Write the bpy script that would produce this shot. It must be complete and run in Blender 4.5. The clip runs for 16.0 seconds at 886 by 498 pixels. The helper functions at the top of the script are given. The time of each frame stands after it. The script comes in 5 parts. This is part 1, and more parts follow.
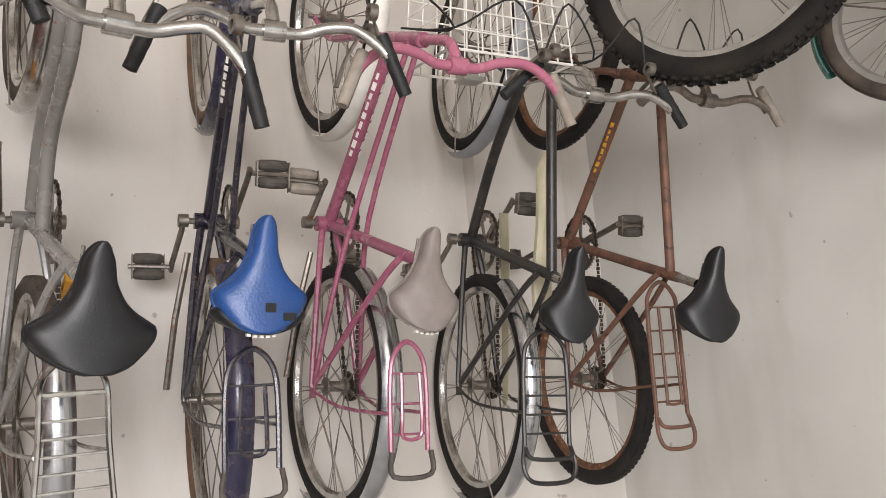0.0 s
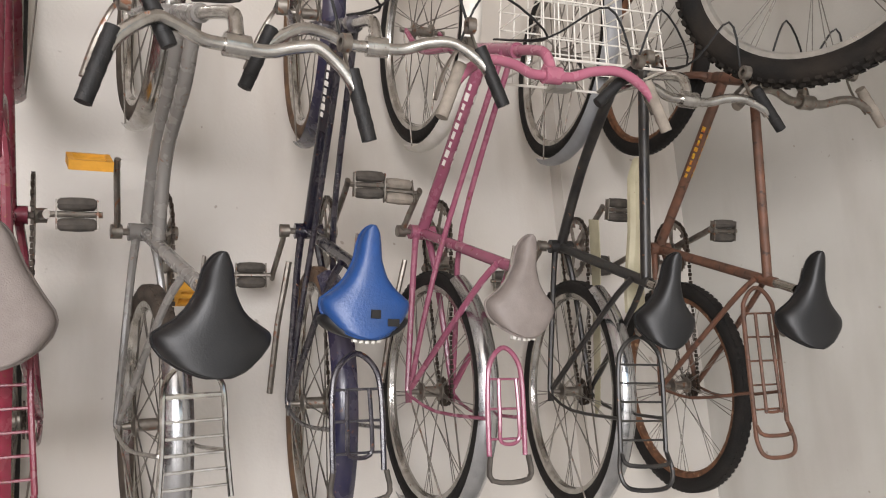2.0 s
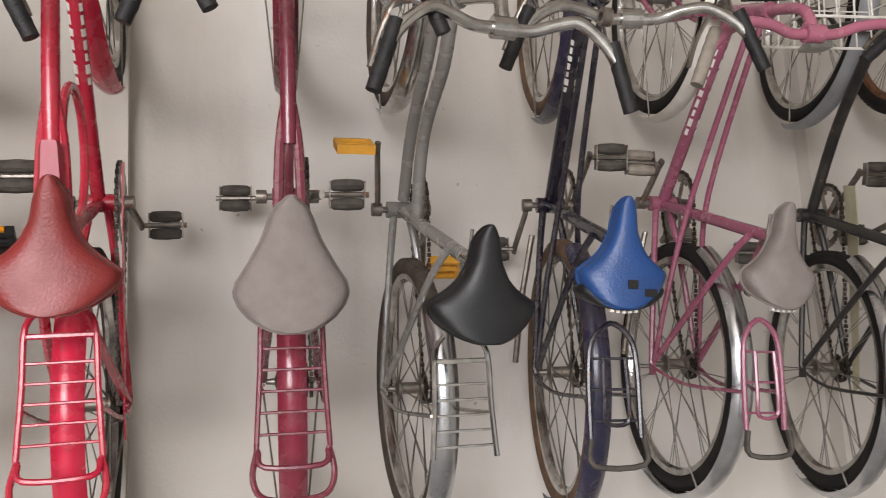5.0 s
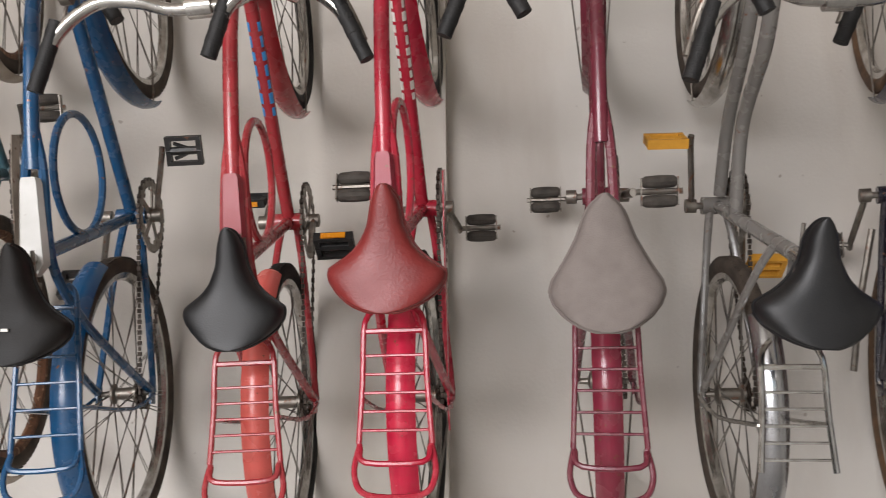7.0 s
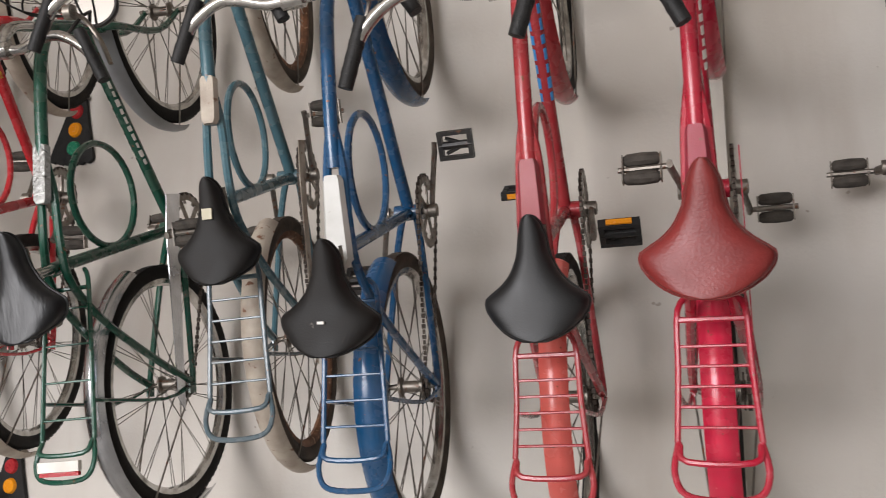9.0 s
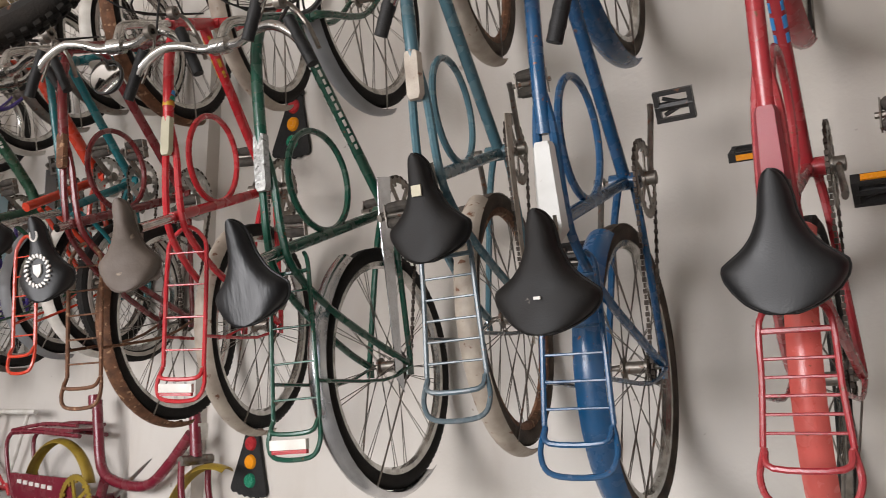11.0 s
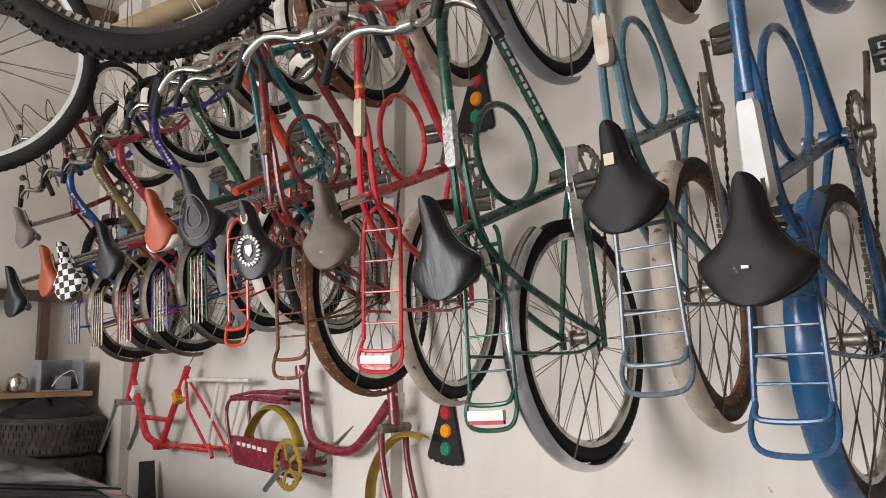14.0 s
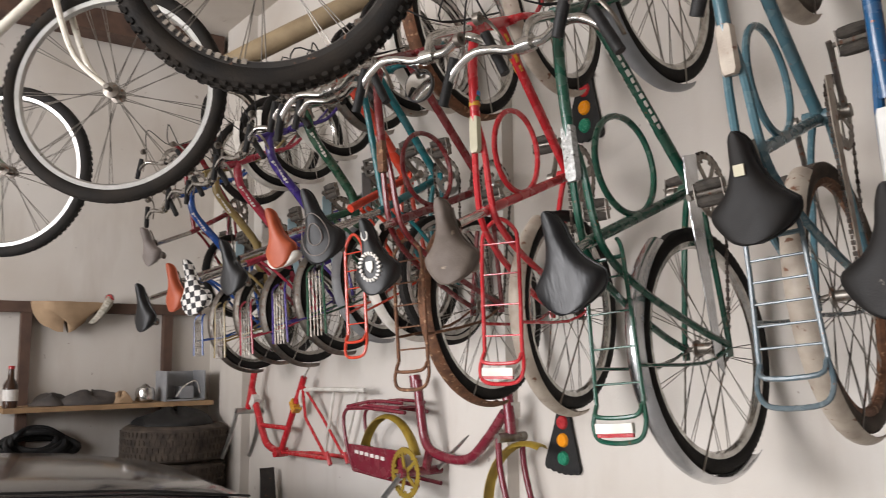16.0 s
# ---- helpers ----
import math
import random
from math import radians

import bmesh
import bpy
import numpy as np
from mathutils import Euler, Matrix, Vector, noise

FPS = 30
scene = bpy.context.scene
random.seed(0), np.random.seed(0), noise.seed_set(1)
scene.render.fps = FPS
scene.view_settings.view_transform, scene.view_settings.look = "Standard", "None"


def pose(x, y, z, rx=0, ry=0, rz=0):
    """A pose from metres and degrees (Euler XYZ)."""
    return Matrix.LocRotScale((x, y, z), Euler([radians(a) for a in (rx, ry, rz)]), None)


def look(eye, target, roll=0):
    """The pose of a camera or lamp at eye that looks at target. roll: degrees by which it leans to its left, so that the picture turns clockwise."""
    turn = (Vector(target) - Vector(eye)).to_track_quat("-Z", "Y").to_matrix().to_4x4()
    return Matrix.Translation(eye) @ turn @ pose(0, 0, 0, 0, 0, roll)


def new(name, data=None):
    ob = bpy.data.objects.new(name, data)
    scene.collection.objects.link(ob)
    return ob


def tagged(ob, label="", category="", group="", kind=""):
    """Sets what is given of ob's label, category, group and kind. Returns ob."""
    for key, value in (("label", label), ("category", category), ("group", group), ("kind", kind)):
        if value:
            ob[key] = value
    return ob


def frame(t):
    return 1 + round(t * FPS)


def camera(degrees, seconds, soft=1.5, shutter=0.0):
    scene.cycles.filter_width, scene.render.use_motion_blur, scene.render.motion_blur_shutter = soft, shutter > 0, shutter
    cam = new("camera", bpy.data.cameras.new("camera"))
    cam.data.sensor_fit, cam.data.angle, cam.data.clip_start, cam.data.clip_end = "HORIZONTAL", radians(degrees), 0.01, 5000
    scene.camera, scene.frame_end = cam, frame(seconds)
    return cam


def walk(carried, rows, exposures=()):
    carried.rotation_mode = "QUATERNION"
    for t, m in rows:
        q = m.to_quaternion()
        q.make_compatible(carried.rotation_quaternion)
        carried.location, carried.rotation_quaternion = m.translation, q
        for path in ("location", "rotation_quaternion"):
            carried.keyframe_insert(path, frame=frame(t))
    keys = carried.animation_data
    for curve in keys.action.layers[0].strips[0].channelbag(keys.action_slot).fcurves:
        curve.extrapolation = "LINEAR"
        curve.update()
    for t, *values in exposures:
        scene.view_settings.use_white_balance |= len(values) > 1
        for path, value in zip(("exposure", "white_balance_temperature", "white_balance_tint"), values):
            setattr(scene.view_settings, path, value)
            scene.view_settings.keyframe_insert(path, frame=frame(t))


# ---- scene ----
cam = camera(56.51, 16.0, soft=0.8, shutter=0.3)
PATH = [
    (0.0, pose(0.0000, 0.2149, 1.6000, 98.93, 4.79, -35.15)),
    (0.5, pose(-0.0187, 0.2190, 1.5915, 98.80, 4.62, -34.84)),
    (1.0, pose(-0.0307, 0.2082, 1.5894, 97.67, 4.72, -34.11)),
    (1.5, pose(-0.0445, 0.2169, 1.5907, 97.25, 3.85, -32.44)),
    (2.0, pose(-0.0559, 0.2130, 1.5998, 99.83, 4.43, -29.90)),
    (2.5, pose(-0.0597, 0.2117, 1.5901, 101.13, 4.15, -28.78)),
    (3.0, pose(-0.0752, 0.2092, 1.5845, 99.57, 3.80, -27.19)),
    (3.5, pose(-0.0999, 0.2088, 1.5871, 98.96, 3.70, -23.44)),
    (3.7, pose(-0.1119, 0.2146, 1.5929, 98.69, 3.32, -22.38)),
    (5.8, pose(-0.1721, 0.2110, 1.5903, 99.33, 2.18, -8.23)),
    (6.0, pose(-0.1680, 0.2085, 1.5911, 99.27, 1.63, -5.63)),
    (6.5, pose(-0.1768, 0.2159, 1.5906, 99.67, 0.59, -0.00)),
    (7.0, pose(-0.1820, 0.2261, 1.5890, 99.83, 0.47, 4.85)),
    (7.5, pose(-0.2049, 0.2319, 1.5872, 99.97, 0.25, 8.90)),
    (8.0, pose(-0.2229, 0.2338, 1.5854, 99.57, -0.87, 12.99)),
    (8.5, pose(-0.2672, 0.2499, 1.5790, 99.23, -0.46, 17.01)),
    (9.0, pose(-0.3512, 0.2714, 1.5806, 99.78, -0.05, 19.74)),
    (9.5, pose(-0.3844, 0.2916, 1.5750, 100.13, 0.10, 23.12)),
    (9.7, pose(-0.3911, 0.3023, 1.5719, 100.13, 0.50, 24.85)),
    (11.8, pose(-0.4117, 0.3819, 1.5693, 97.91, -0.79, 39.24)),
    (12.0, pose(-0.4138, 0.3863, 1.5699, 97.84, -0.67, 40.43)),
    (12.5, pose(-0.4170, 0.3800, 1.5681, 97.64, -0.91, 42.28)),
    (13.0, pose(-0.4218, 0.3723, 1.5683, 97.19, -0.69, 43.37)),
    (13.5, pose(-0.4267, 0.3586, 1.5684, 96.93, -0.46, 44.79)),
    (14.0, pose(-0.4331, 0.3477, 1.5719, 96.80, -0.25, 46.85)),
    (14.5, pose(-0.4333, 0.3359, 1.5709, 97.07, -0.43, 47.63)),
    (15.0, pose(-0.4347, 0.3253, 1.5734, 96.92, -0.30, 48.17)),
    (15.5, pose(-0.4457, 0.3065, 1.5790, 96.77, -0.18, 49.50)),
    (16.0, pose(-0.4484, 0.2721, 1.5943, 97.10, 0.46, 53.50)),
]
walk(cam, PATH, [(0.0, 0.42), (3.5, 0.27), (6.0, -0.10), (9.5, -0.26), (12.0, -0.27), (16.0, -0.12)])

# ---------------------------------------------------------------- light
WALL = 2.5                       # the wall on which the bicycles hang is the plane y = WALL
world = bpy.data.worlds.new("sky")
scene.world = world
world.use_nodes = True
wn = world.node_tree
sky = wn.nodes.new("ShaderNodeTexSky")
sky.sky_type, sky.sun_disc = "NISHITA", False
sky.sun_elevation, sky.sun_rotation = radians(48), radians(200)
wn.links.new(sky.outputs[0], wn.nodes["Background"].inputs[0])
wn.nodes["Background"].inputs[1].default_value = 0.12
sun_data = bpy.data.lights.new("sun", "SUN")
sun_data.energy, sun_data.angle, sun_data.color = 4.5, radians(12), (1, 0.95, 0.88)
sun = new("sun", sun_data)
sun.matrix_world = look((3, -12, 14), (0.8, 0, 0))
door_light = bpy.data.lights.new("doorway_daylight", "AREA")
door_light.shape, door_light.size, door_light.size_y = "RECTANGLE", 4.0, 1.9
door_light.energy, door_light.color = 440, (1, 0.975, 1)
lamp = new("doorway_daylight", door_light)
lamp.matrix_world = look((-2.8, -3.42, 2.2), (-2.6, 2.5, 1.2))


# ---------------------------------------------------------------- materials
def srgb(h):
    return tuple(((int(h[i:i + 2], 16) / 255 + 0.055) / 1.055) ** 2.4 if int(h[i:i + 2], 16) > 10 else int(h[i:i + 2], 16) / 3294
                 for i in (0, 2, 4)) + (1,)


def mixed(a, b, f):
    return tuple(a[i] * (1 - f) + b[i] * f for i in range(3)) + (1,)


MATS = {}


def material(name, base, other=None, rough=0.5, metal=0.0, scale=30.0, amount=0.5, bump=0.0, bump_scale=None, spots=None,
             spot_scale=60.0, spot_at=0.62, coat=0.0, rough_var=0.15, stretch=None):
    """A surface with two scales of variation: broad change from base to other, and small spots of wear."""
    if name in MATS:
        return MATS[name]
    m = bpy.data.materials.new(name)
    m.use_nodes = True
    nt = m.node_tree
    n, l = nt.nodes, nt.links
    p = n["Principled BSDF"]
    co = n.new("ShaderNodeTexCoord")
    info = n.new("ShaderNodeObjectInfo")
    shift = n.new("ShaderNodeVectorMath")
    shift.operation = "MULTIPLY_ADD"
    l.new(info.outputs["Random"], shift.inputs[0])
    shift.inputs[1].default_value = (13, 7, 19)
    if stretch:
        pull = n.new("ShaderNodeVectorMath")
        pull.operation = "MULTIPLY"
        pull.inputs[1].default_value = stretch
        l.new(co.outputs["Object"], pull.inputs[0])
        l.new(pull.outputs[0], shift.inputs[2])
    else:
        l.new(co.outputs["Object"], shift.inputs[2])

    def noisy(sc, detail, lo, hi):
        t = n.new("ShaderNodeTexNoise")
        t.inputs["Scale"].default_value, t.inputs["Detail"].default_value = sc, detail
        l.new(shift.outputs[0], t.inputs["Vector"])
        r = n.new("ShaderNodeMapRange")
        r.inputs["From Min"].default_value, r.inputs["From Max"].default_value = lo, hi
        l.new(t.outputs["Fac"], r.inputs["Value"])
        return t, r

    broad, f1 = noisy(scale, 5, 0.3, 0.7)
    mul = n.new("ShaderNodeMath")
    mul.operation = "MULTIPLY"
    mul.inputs[1].default_value = amount
    l.new(f1.outputs[0], mul.inputs[0])
    mix = n.new("ShaderNodeMix")
    mix.data_type = "RGBA"
    mix.inputs["A"].default_value = base
    mix.inputs["B"].default_value = other or mixed(base, (0.25, 0.22, 0.19, 1), 0.5)
    l.new(mul.outputs[0], mix.inputs["Factor"])
    colour = mix.outputs["Result"]
    if spots:
        fine, f2 = noisy(spot_scale, 8, spot_at, spot_at + 0.06)
        mix2 = n.new("ShaderNodeMix")
        mix2.data_type = "RGBA"
        l.new(f2.outputs[0], mix2.inputs["Factor"])
        l.new(colour, mix2.inputs["A"])
        mix2.inputs["B"].default_value = spots
        colour = mix2.outputs["Result"]
        if metal:
            mm = n.new("ShaderNodeMapRange")
            mm.inputs["To Min"].default_value, mm.inputs["To Max"].default_value = metal, 0.0
            l.new(f2.outputs[0], mm.inputs["Value"])
            l.new(mm.outputs[0], p.inputs["Metallic"])
    l.new(colour, p.inputs["Base Color"])
    if not (spots and metal):
        p.inputs["Metallic"].default_value = metal
    rr = n.new("ShaderNodeMapRange")
    rr.inputs["To Min"].default_value, rr.inputs["To Max"].default_value = max(rough - rough_var, 0.04), min(rough + rough_var, 1)
    l.new(broad.outputs["Fac"], rr.inputs["Value"])
    l.new(rr.outputs[0], p.inputs["Roughness"])
    if "vinyl" in name or "rubber" in name:
        p.inputs["Specular IOR Level"].default_value = 0.22 if "worn_black" in name else 0.42 if "vinyl" in name else 0.25
    if coat:
        p.inputs["Coat Weight"].default_value = coat
        p.inputs["Coat Roughness"].default_value = 0.12
    if bump:
        bt, _ = noisy(bump_scale or scale * 4, 6, 0, 1)
        b = n.new("ShaderNodeBump")
        b.inputs["Strength"].default_value = bump
        b.inputs["Distance"].default_value = 0.004
        l.new(bt.outputs["Fac"], b.inputs["Height"])
        l.new(b.outputs[0], p.inputs["Normal"])
    MATS[name] = m
    return m


RUST = srgb("6b4630")


def paint(h, wear=0.45, rusty=True, rough=0.26):
    base = srgb(h)
    return material("enamel_%s_%d" % (h, rough * 100), base, mixed(base, srgb("8a7a6c"), 0.22), rough, 0, 22, wear, 0.08, 300,
                    RUST if rusty else None, 75, 0.66, 0.12)


CHROME = material("chrome", srgb("c9c7c3"), srgb("8f8982"), 0.2, 1.0, 40, 0.7, 0.03, 400, RUST, 90, 0.68)
STEEL = material("dull_steel", srgb("8d8880"), srgb("6a6058"), 0.45, 0.9, 40, 0.8, 0.1, 300, RUST, 70, 0.6)
ALU = material("aluminium", srgb("c2c1be"), srgb("9a9791"), 0.34, 0.95, 30, 0.6, 0.05, 300)
RUSTY = material("rusted_steel", srgb("7a5238"), srgb("4a3223"), 0.75, 0.2, 35, 0.9, 0.4, 220, srgb("9b7a5c"), 60, 0.6)
SPOKE = material("spoke_wire", srgb("8f8b84"), srgb("5f5750"), 0.4, 0.9, 20, 0.7)
TYRE = material("tyre_rubber", srgb("131211"), srgb("302b27"), 0.8, 0, 18, 0.5, 0.5, 260)
TYRE_DUSTY = material("dusty_tyre_rubber", srgb("332d28"), srgb("5f544a"), 0.88, 0, 14, 0.8, 0.5, 220)
TYRE_TAN = material("tan_wall_tyre", srgb("6b4f36"), srgb("3a2f27"), 0.85, 0, 26, 0.8, 0.4, 220)
TYRE_WHITE = material("white_wall_tyre", srgb("c9c2ba"), srgb("8d847b"), 0.8, 0, 20, 0.5, 0.3, 220)
RUBBER = material("black_rubber", srgb("181818"), srgb("333130"), 0.55, 0, 40, 0.5, 0.3, 300)
GREY_RUBBER = material("grey_pedal_rubber", srgb("3a3632"), srgb("5f5952"), 0.75, 0, 40, 0.7, 0.4, 260)
GRIP_GREY = material("grey_grip_rubber", srgb("8d8479"), srgb("655d54"), 0.75, 0, 40, 0.6, 0.2, 300)
LEATHER = material("black_vinyl", srgb("121213"), srgb("1d1c1c"), 0.46, 0, 16, 0.6, 0.1, 320, srgb("77716a"), 30, 0.74, 0, 0.1)
LEATHER_DULL = material("worn_black_vinyl", srgb("141312"), srgb("211e1c"), 0.55, 0, 16, 0.7, 0.12, 300, srgb("8a8178"), 40, 0.74)
WRINKLED = material("wrinkled_black_vinyl", srgb("0d0d0f"), srgb("151517"), 0.4, 0, 10, 0.6, 0.45, 16, stretch=(4, 1, 1))
EMBOSSED = material("embossed_plate", srgb("a9a9a6"), srgb("7e7d79"), 0.45, 0.6, 90, 0.9, 0.9, 120, srgb("4a4743"), 110, 0.6)
CHAIN = material("oily_chain", srgb("4a4038"), srgb("2c2622"), 0.5, 0.7, 60, 0.8, 0.2, 300)
BLACK_METAL = material("black_lacquered_steel", srgb("1d1c1d"), srgb("38342f"), 0.4, 0.1, 26, 0.7, 0.1, 300, RUST, 60, 0.66)
WHITE_PLASTIC = material("white_plastic", srgb("d8d4cc"), srgb("aaa295"), 0.5, 0, 20, 0.6, 0.1, 200)
MIRROR = material("mirror_silver", srgb("e6e6e6"), srgb("d5d5d5"), 0.05, 1.0, 20, 0.3, rough_var=0.01)
REFLECTOR_RED = material("red_reflector", srgb("8e1d24"), srgb("c03a3c"), 0.2, 0, 120, 0.6, 0.2, 500)
REFLECTOR_AMBER = material("amber_reflector", srgb("e0921c"), srgb("c77410"), 0.25, 0, 120, 0.6, 0.2, 500)
REFLECTOR_GREEN = material("green_reflector", srgb("1f6b52"), srgb("2f8a68"), 0.25, 0, 120, 0.6, 0.2, 500)


def plaster(name, h, h2):
    m = bpy.data.materials.new(name)
    m.use_nodes = True
    nt = m.node_tree
    n, l = nt.nodes, nt.links
    p = n["Principled BSDF"]
    co = n.new("ShaderNodeTexCoord")
    big = n.new("ShaderNodeTexNoise")
    big.inputs["Scale"].default_value, big.inputs["Detail"].default_value = 1.1, 7
    l.new(co.outputs["Object"], big.inputs["Vector"])
    stretch = n.new("ShaderNodeMapping")
    stretch.inputs["Scale"].default_value = (3.5, 3.5, 0.9)
    l.new(co.outputs["Object"], stretch.inputs["Vector"])
    streak = n.new("ShaderNodeTexNoise")
    streak.inputs["Scale"].default_value, streak.inputs["Detail"].default_value = 1.6, 9
    l.new(stretch.outputs[0], streak.inputs["Vector"])
    ramp = n.new("ShaderNodeMapRange")
    ramp.inputs["From Min"].default_value, ramp.inputs["From Max"].default_value = 0.35, 0.75
    l.new(big.outputs["Fac"], ramp.inputs["Value"])
    mix = n.new("ShaderNodeMix")
    mix.data_type = "RGBA"
    mix.inputs["A"].default_value, mix.inputs["B"].default_value = srgb(h), srgb(h2)
    l.new(ramp.outputs[0], mix.inputs["Factor"])
    r2 = n.new("ShaderNodeMapRange")
    r2.inputs["From Min"].default_value, r2.inputs["From Max"].default_value, r2.inputs["To Max"].default_value = 0.52, 0.8, 0.5
    l.new(streak.outputs["Fac"], r2.inputs["Value"])
    mix2 = n.new("ShaderNodeMix")
    mix2.data_type = "RGBA"
    l.new(r2.outputs[0], mix2.inputs["Factor"])
    l.new(mix.outputs["Result"], mix2.inputs["A"])
    mix2.inputs["B"].default_value = mixed(srgb(h2), srgb("85705c"), 0.35)
    specks = n.new("ShaderNodeTexNoise")
    specks.inputs["Scale"].default_value, specks.inputs["Detail"].default_value = 22, 2
    l.new(co.outputs["Object"], specks.inputs["Vector"])
    r3 = n.new("ShaderNodeMapRange")
    r3.inputs["From Min"].default_value, r3.inputs["From Max"].default_value, r3.inputs["To Max"].default_value = 0.735, 0.76, 0.55
    l.new(specks.outputs["Fac"], r3.inputs["Value"])
    mix3 = n.new("ShaderNodeMix")
    mix3.data_type = "RGBA"
    l.new(r3.outputs[0], mix3.inputs["Factor"])
    l.new(mix2.outputs["Result"], mix3.inputs["A"])
    mix3.inputs["B"].default_value = srgb("7d6f63")
    l.new(mix3.outputs["Result"], p.inputs["Base Color"])
    p.inputs["Roughness"].default_value = 0.8
    fine = n.new("ShaderNodeTexNoise")
    fine.inputs["Scale"].default_value, fine.inputs["Detail"].default_value = 90, 6
    l.new(co.outputs["Object"], fine.inputs["Vector"])
    add = n.new("ShaderNodeMath")
    add.operation = "MULTIPLY_ADD"
    l.new(big.outputs["Fac"], add.inputs[0])
    add.inputs[1].default_value = 6
    l.new(fine.outputs["Fac"], add.inputs[2])
    b = n.new("ShaderNodeBump")
    b.inputs["Strength"].default_value, b.inputs["Distance"].default_value = 0.25, 0.003
    l.new(add.outputs[0], b.inputs["Height"])
    l.new(b.outputs[0], p.inputs["Normal"])
    return m


PLASTER = plaster("cream_plaster", "cbc6bf", "b5aca1")
CONCRETE = plaster("pale_concrete", "b4b3b0", "9c9a96")
GREY_PLASTER = plaster("bare_grey_plaster", "bbb8b1", "a39e96")
CEILING = plaster("ceiling_plaster", "c4bdb4", "b0a79c")


# ---------------------------------------------------------------- mesh tools
class Geo:
    """Vertices and faces of one mesh."""

    def __init__(self):
        self.v, self.f = [], []

    def ring_skin(self, rings, closed=False, caps=True):
        base, n = len(self.v), len(rings[0])
        for r in rings:
            self.v.extend(tuple(p) for p in r)
        m = len(rings)
        for i in range(m if closed else m - 1):
            a, b = base + i * n, base + ((i + 1) % m) * n
            for j in range(n):
                k = (j + 1) % n
                self.f.append((a + j, a + k, b + k, b + j))
        if caps and not closed:
            self.f.append(tuple(base + j for j in reversed(range(n))))
            self.f.append(tuple(base + (m - 1) * n + j for j in range(n)))
        return self

    def tube(self, pts, r, seg=8, closed=False, r2=None, flat=1.0):
        """A round bar along pts; r may run to r2; flat squeezes it across."""
        pts = [Vector(p) for p in pts]
        n = len(pts)
        rings, up = [], None
        for i, p in enumerate(pts):
            a = pts[i - 1] if (i or closed) else p
            b = pts[(i + 1) % n] if (i < n - 1 or closed) else p
            d = (b - a).normalized()
            if up is None:
                up = Vector((1, 0, 0)) if abs(d.x) < 0.8 else Vector((0, 0, 1))
            side = d.cross(up).normalized()
            up = side.cross(d).normalized()
            rad = r if r2 is None else r + (r2 - r) * i / max(n - 1, 1)
            rings.append([p + (side * math.cos(t) * rad + up * math.sin(t) * rad * flat)
                          for t in (2 * math.pi * k / seg for k in range(seg))])
        return self.ring_skin(rings, closed)

    def box(self, c, s, m=None):
        b = len(self.v)
        for dx in (-0.5, 0.5):
            for dy in (-0.5, 0.5):
                for dz in (-0.5, 0.5):
                    q = Vector((dx * s[0], dy * s[1], dz * s[2]))
                    if m:
                        q = m @ q
                    self.v.append((q.x + c[0], q.y + c[1], q.z + c[2]))
        self.f.extend(tuple(b + i for i in q) for q in
                      ((0, 1, 3, 2), (4, 6, 7, 5), (0, 4, 5, 1), (2, 3, 7, 6), (0, 2, 6, 4), (1, 5, 7, 3)))
        return self

    def slab(self, outline, axis, lo, hi):
        """A flat plate: outline of 2D points, run from lo to hi along the axis (0, 1 or 2)."""
        def put(p, h):
            q = [p[0], p[1]]
            q.insert(axis, h)
            return tuple(q)
        self.ring_skin([[put(p, lo) for p in outline], [put(p, hi) for p in outline]])
        return self

    def lathe(self, prof, centre=(0, 0, 0), seg=24, closed=False):
        """Revolves (axial, radial) points round the x axis."""
        rings = [[(centre[0] + a, centre[1] + r * math.cos(t), centre[2] + r * math.sin(t)) for a, r in prof]
                 for t in (2 * math.pi * k / seg for k in range(seg))]
        base, n = len(self.v), len(prof)
        for q in rings:
            self.v.extend(q)
        for i in range(seg):
            a, b = base + i * n, base + ((i + 1) % seg) * n
            for j in range(n if closed else n - 1):
                k = (j + 1) % n
                self.f.append((a + j, b + j, b + k, a + k))
        return self

    def mesh(self, name, mat, sharp=40):
        me = bpy.data.meshes.new(name)
        me.from_pydata(self.v, [], self.f)
        bm = bmesh.new()
        bm.from_mesh(me)
        bmesh.ops.recalc_face_normals(bm, faces=bm.faces)
        bm.to_mesh(me)
        bm.free()
        me.polygons.foreach_set("use_smooth", [True] * len(me.polygons))
        me.set_sharp_from_angle(angle=radians(sharp))
        me.materials.append(mat)
        return me


def part(name, geo, mat, parent, label="", m=None):
    """One mesh object under a thing or a part."""
    ob = new(name, geo if isinstance(geo, bpy.types.Mesh) else geo.mesh(name, mat))
    ob.parent = parent
    if m is not None:
        ob.matrix_basis = m
    if label:
        tagged(ob, label)
    return ob


def thing(name, label, category, m=None, group="", kind=""):
    ob = new(name)
    ob.empty_display_size = 0.1
    if m is not None:
        ob.matrix_basis = m
    return tagged(ob, label, category, group, kind)


def solid(name, geo, mat, label, category, m=None, group="", kind=""):
    ob = new(name, geo.mesh(name, mat))
    if m is not None:
        ob.matrix_basis = m
    return tagged(ob, label, category, group, kind)


def curve(pts, n=6):
    """Catmull-Rom points through pts."""
    pts = [Vector(p) for p in pts]
    out = []
    for i in range(len(pts) - 1):
        a, b, c, d = pts[max(i - 1, 0)], pts[i], pts[i + 1], pts[min(i + 2, len(pts) - 1)]
        for k in range(n):
            t = k / n
            out.append(0.5 * (2 * b + (c - a) * t + (2 * a - 5 * b + 4 * c - d) * t * t + (3 * b - a - 3 * c + d) * t ** 3))
    return out + [pts[-1]]


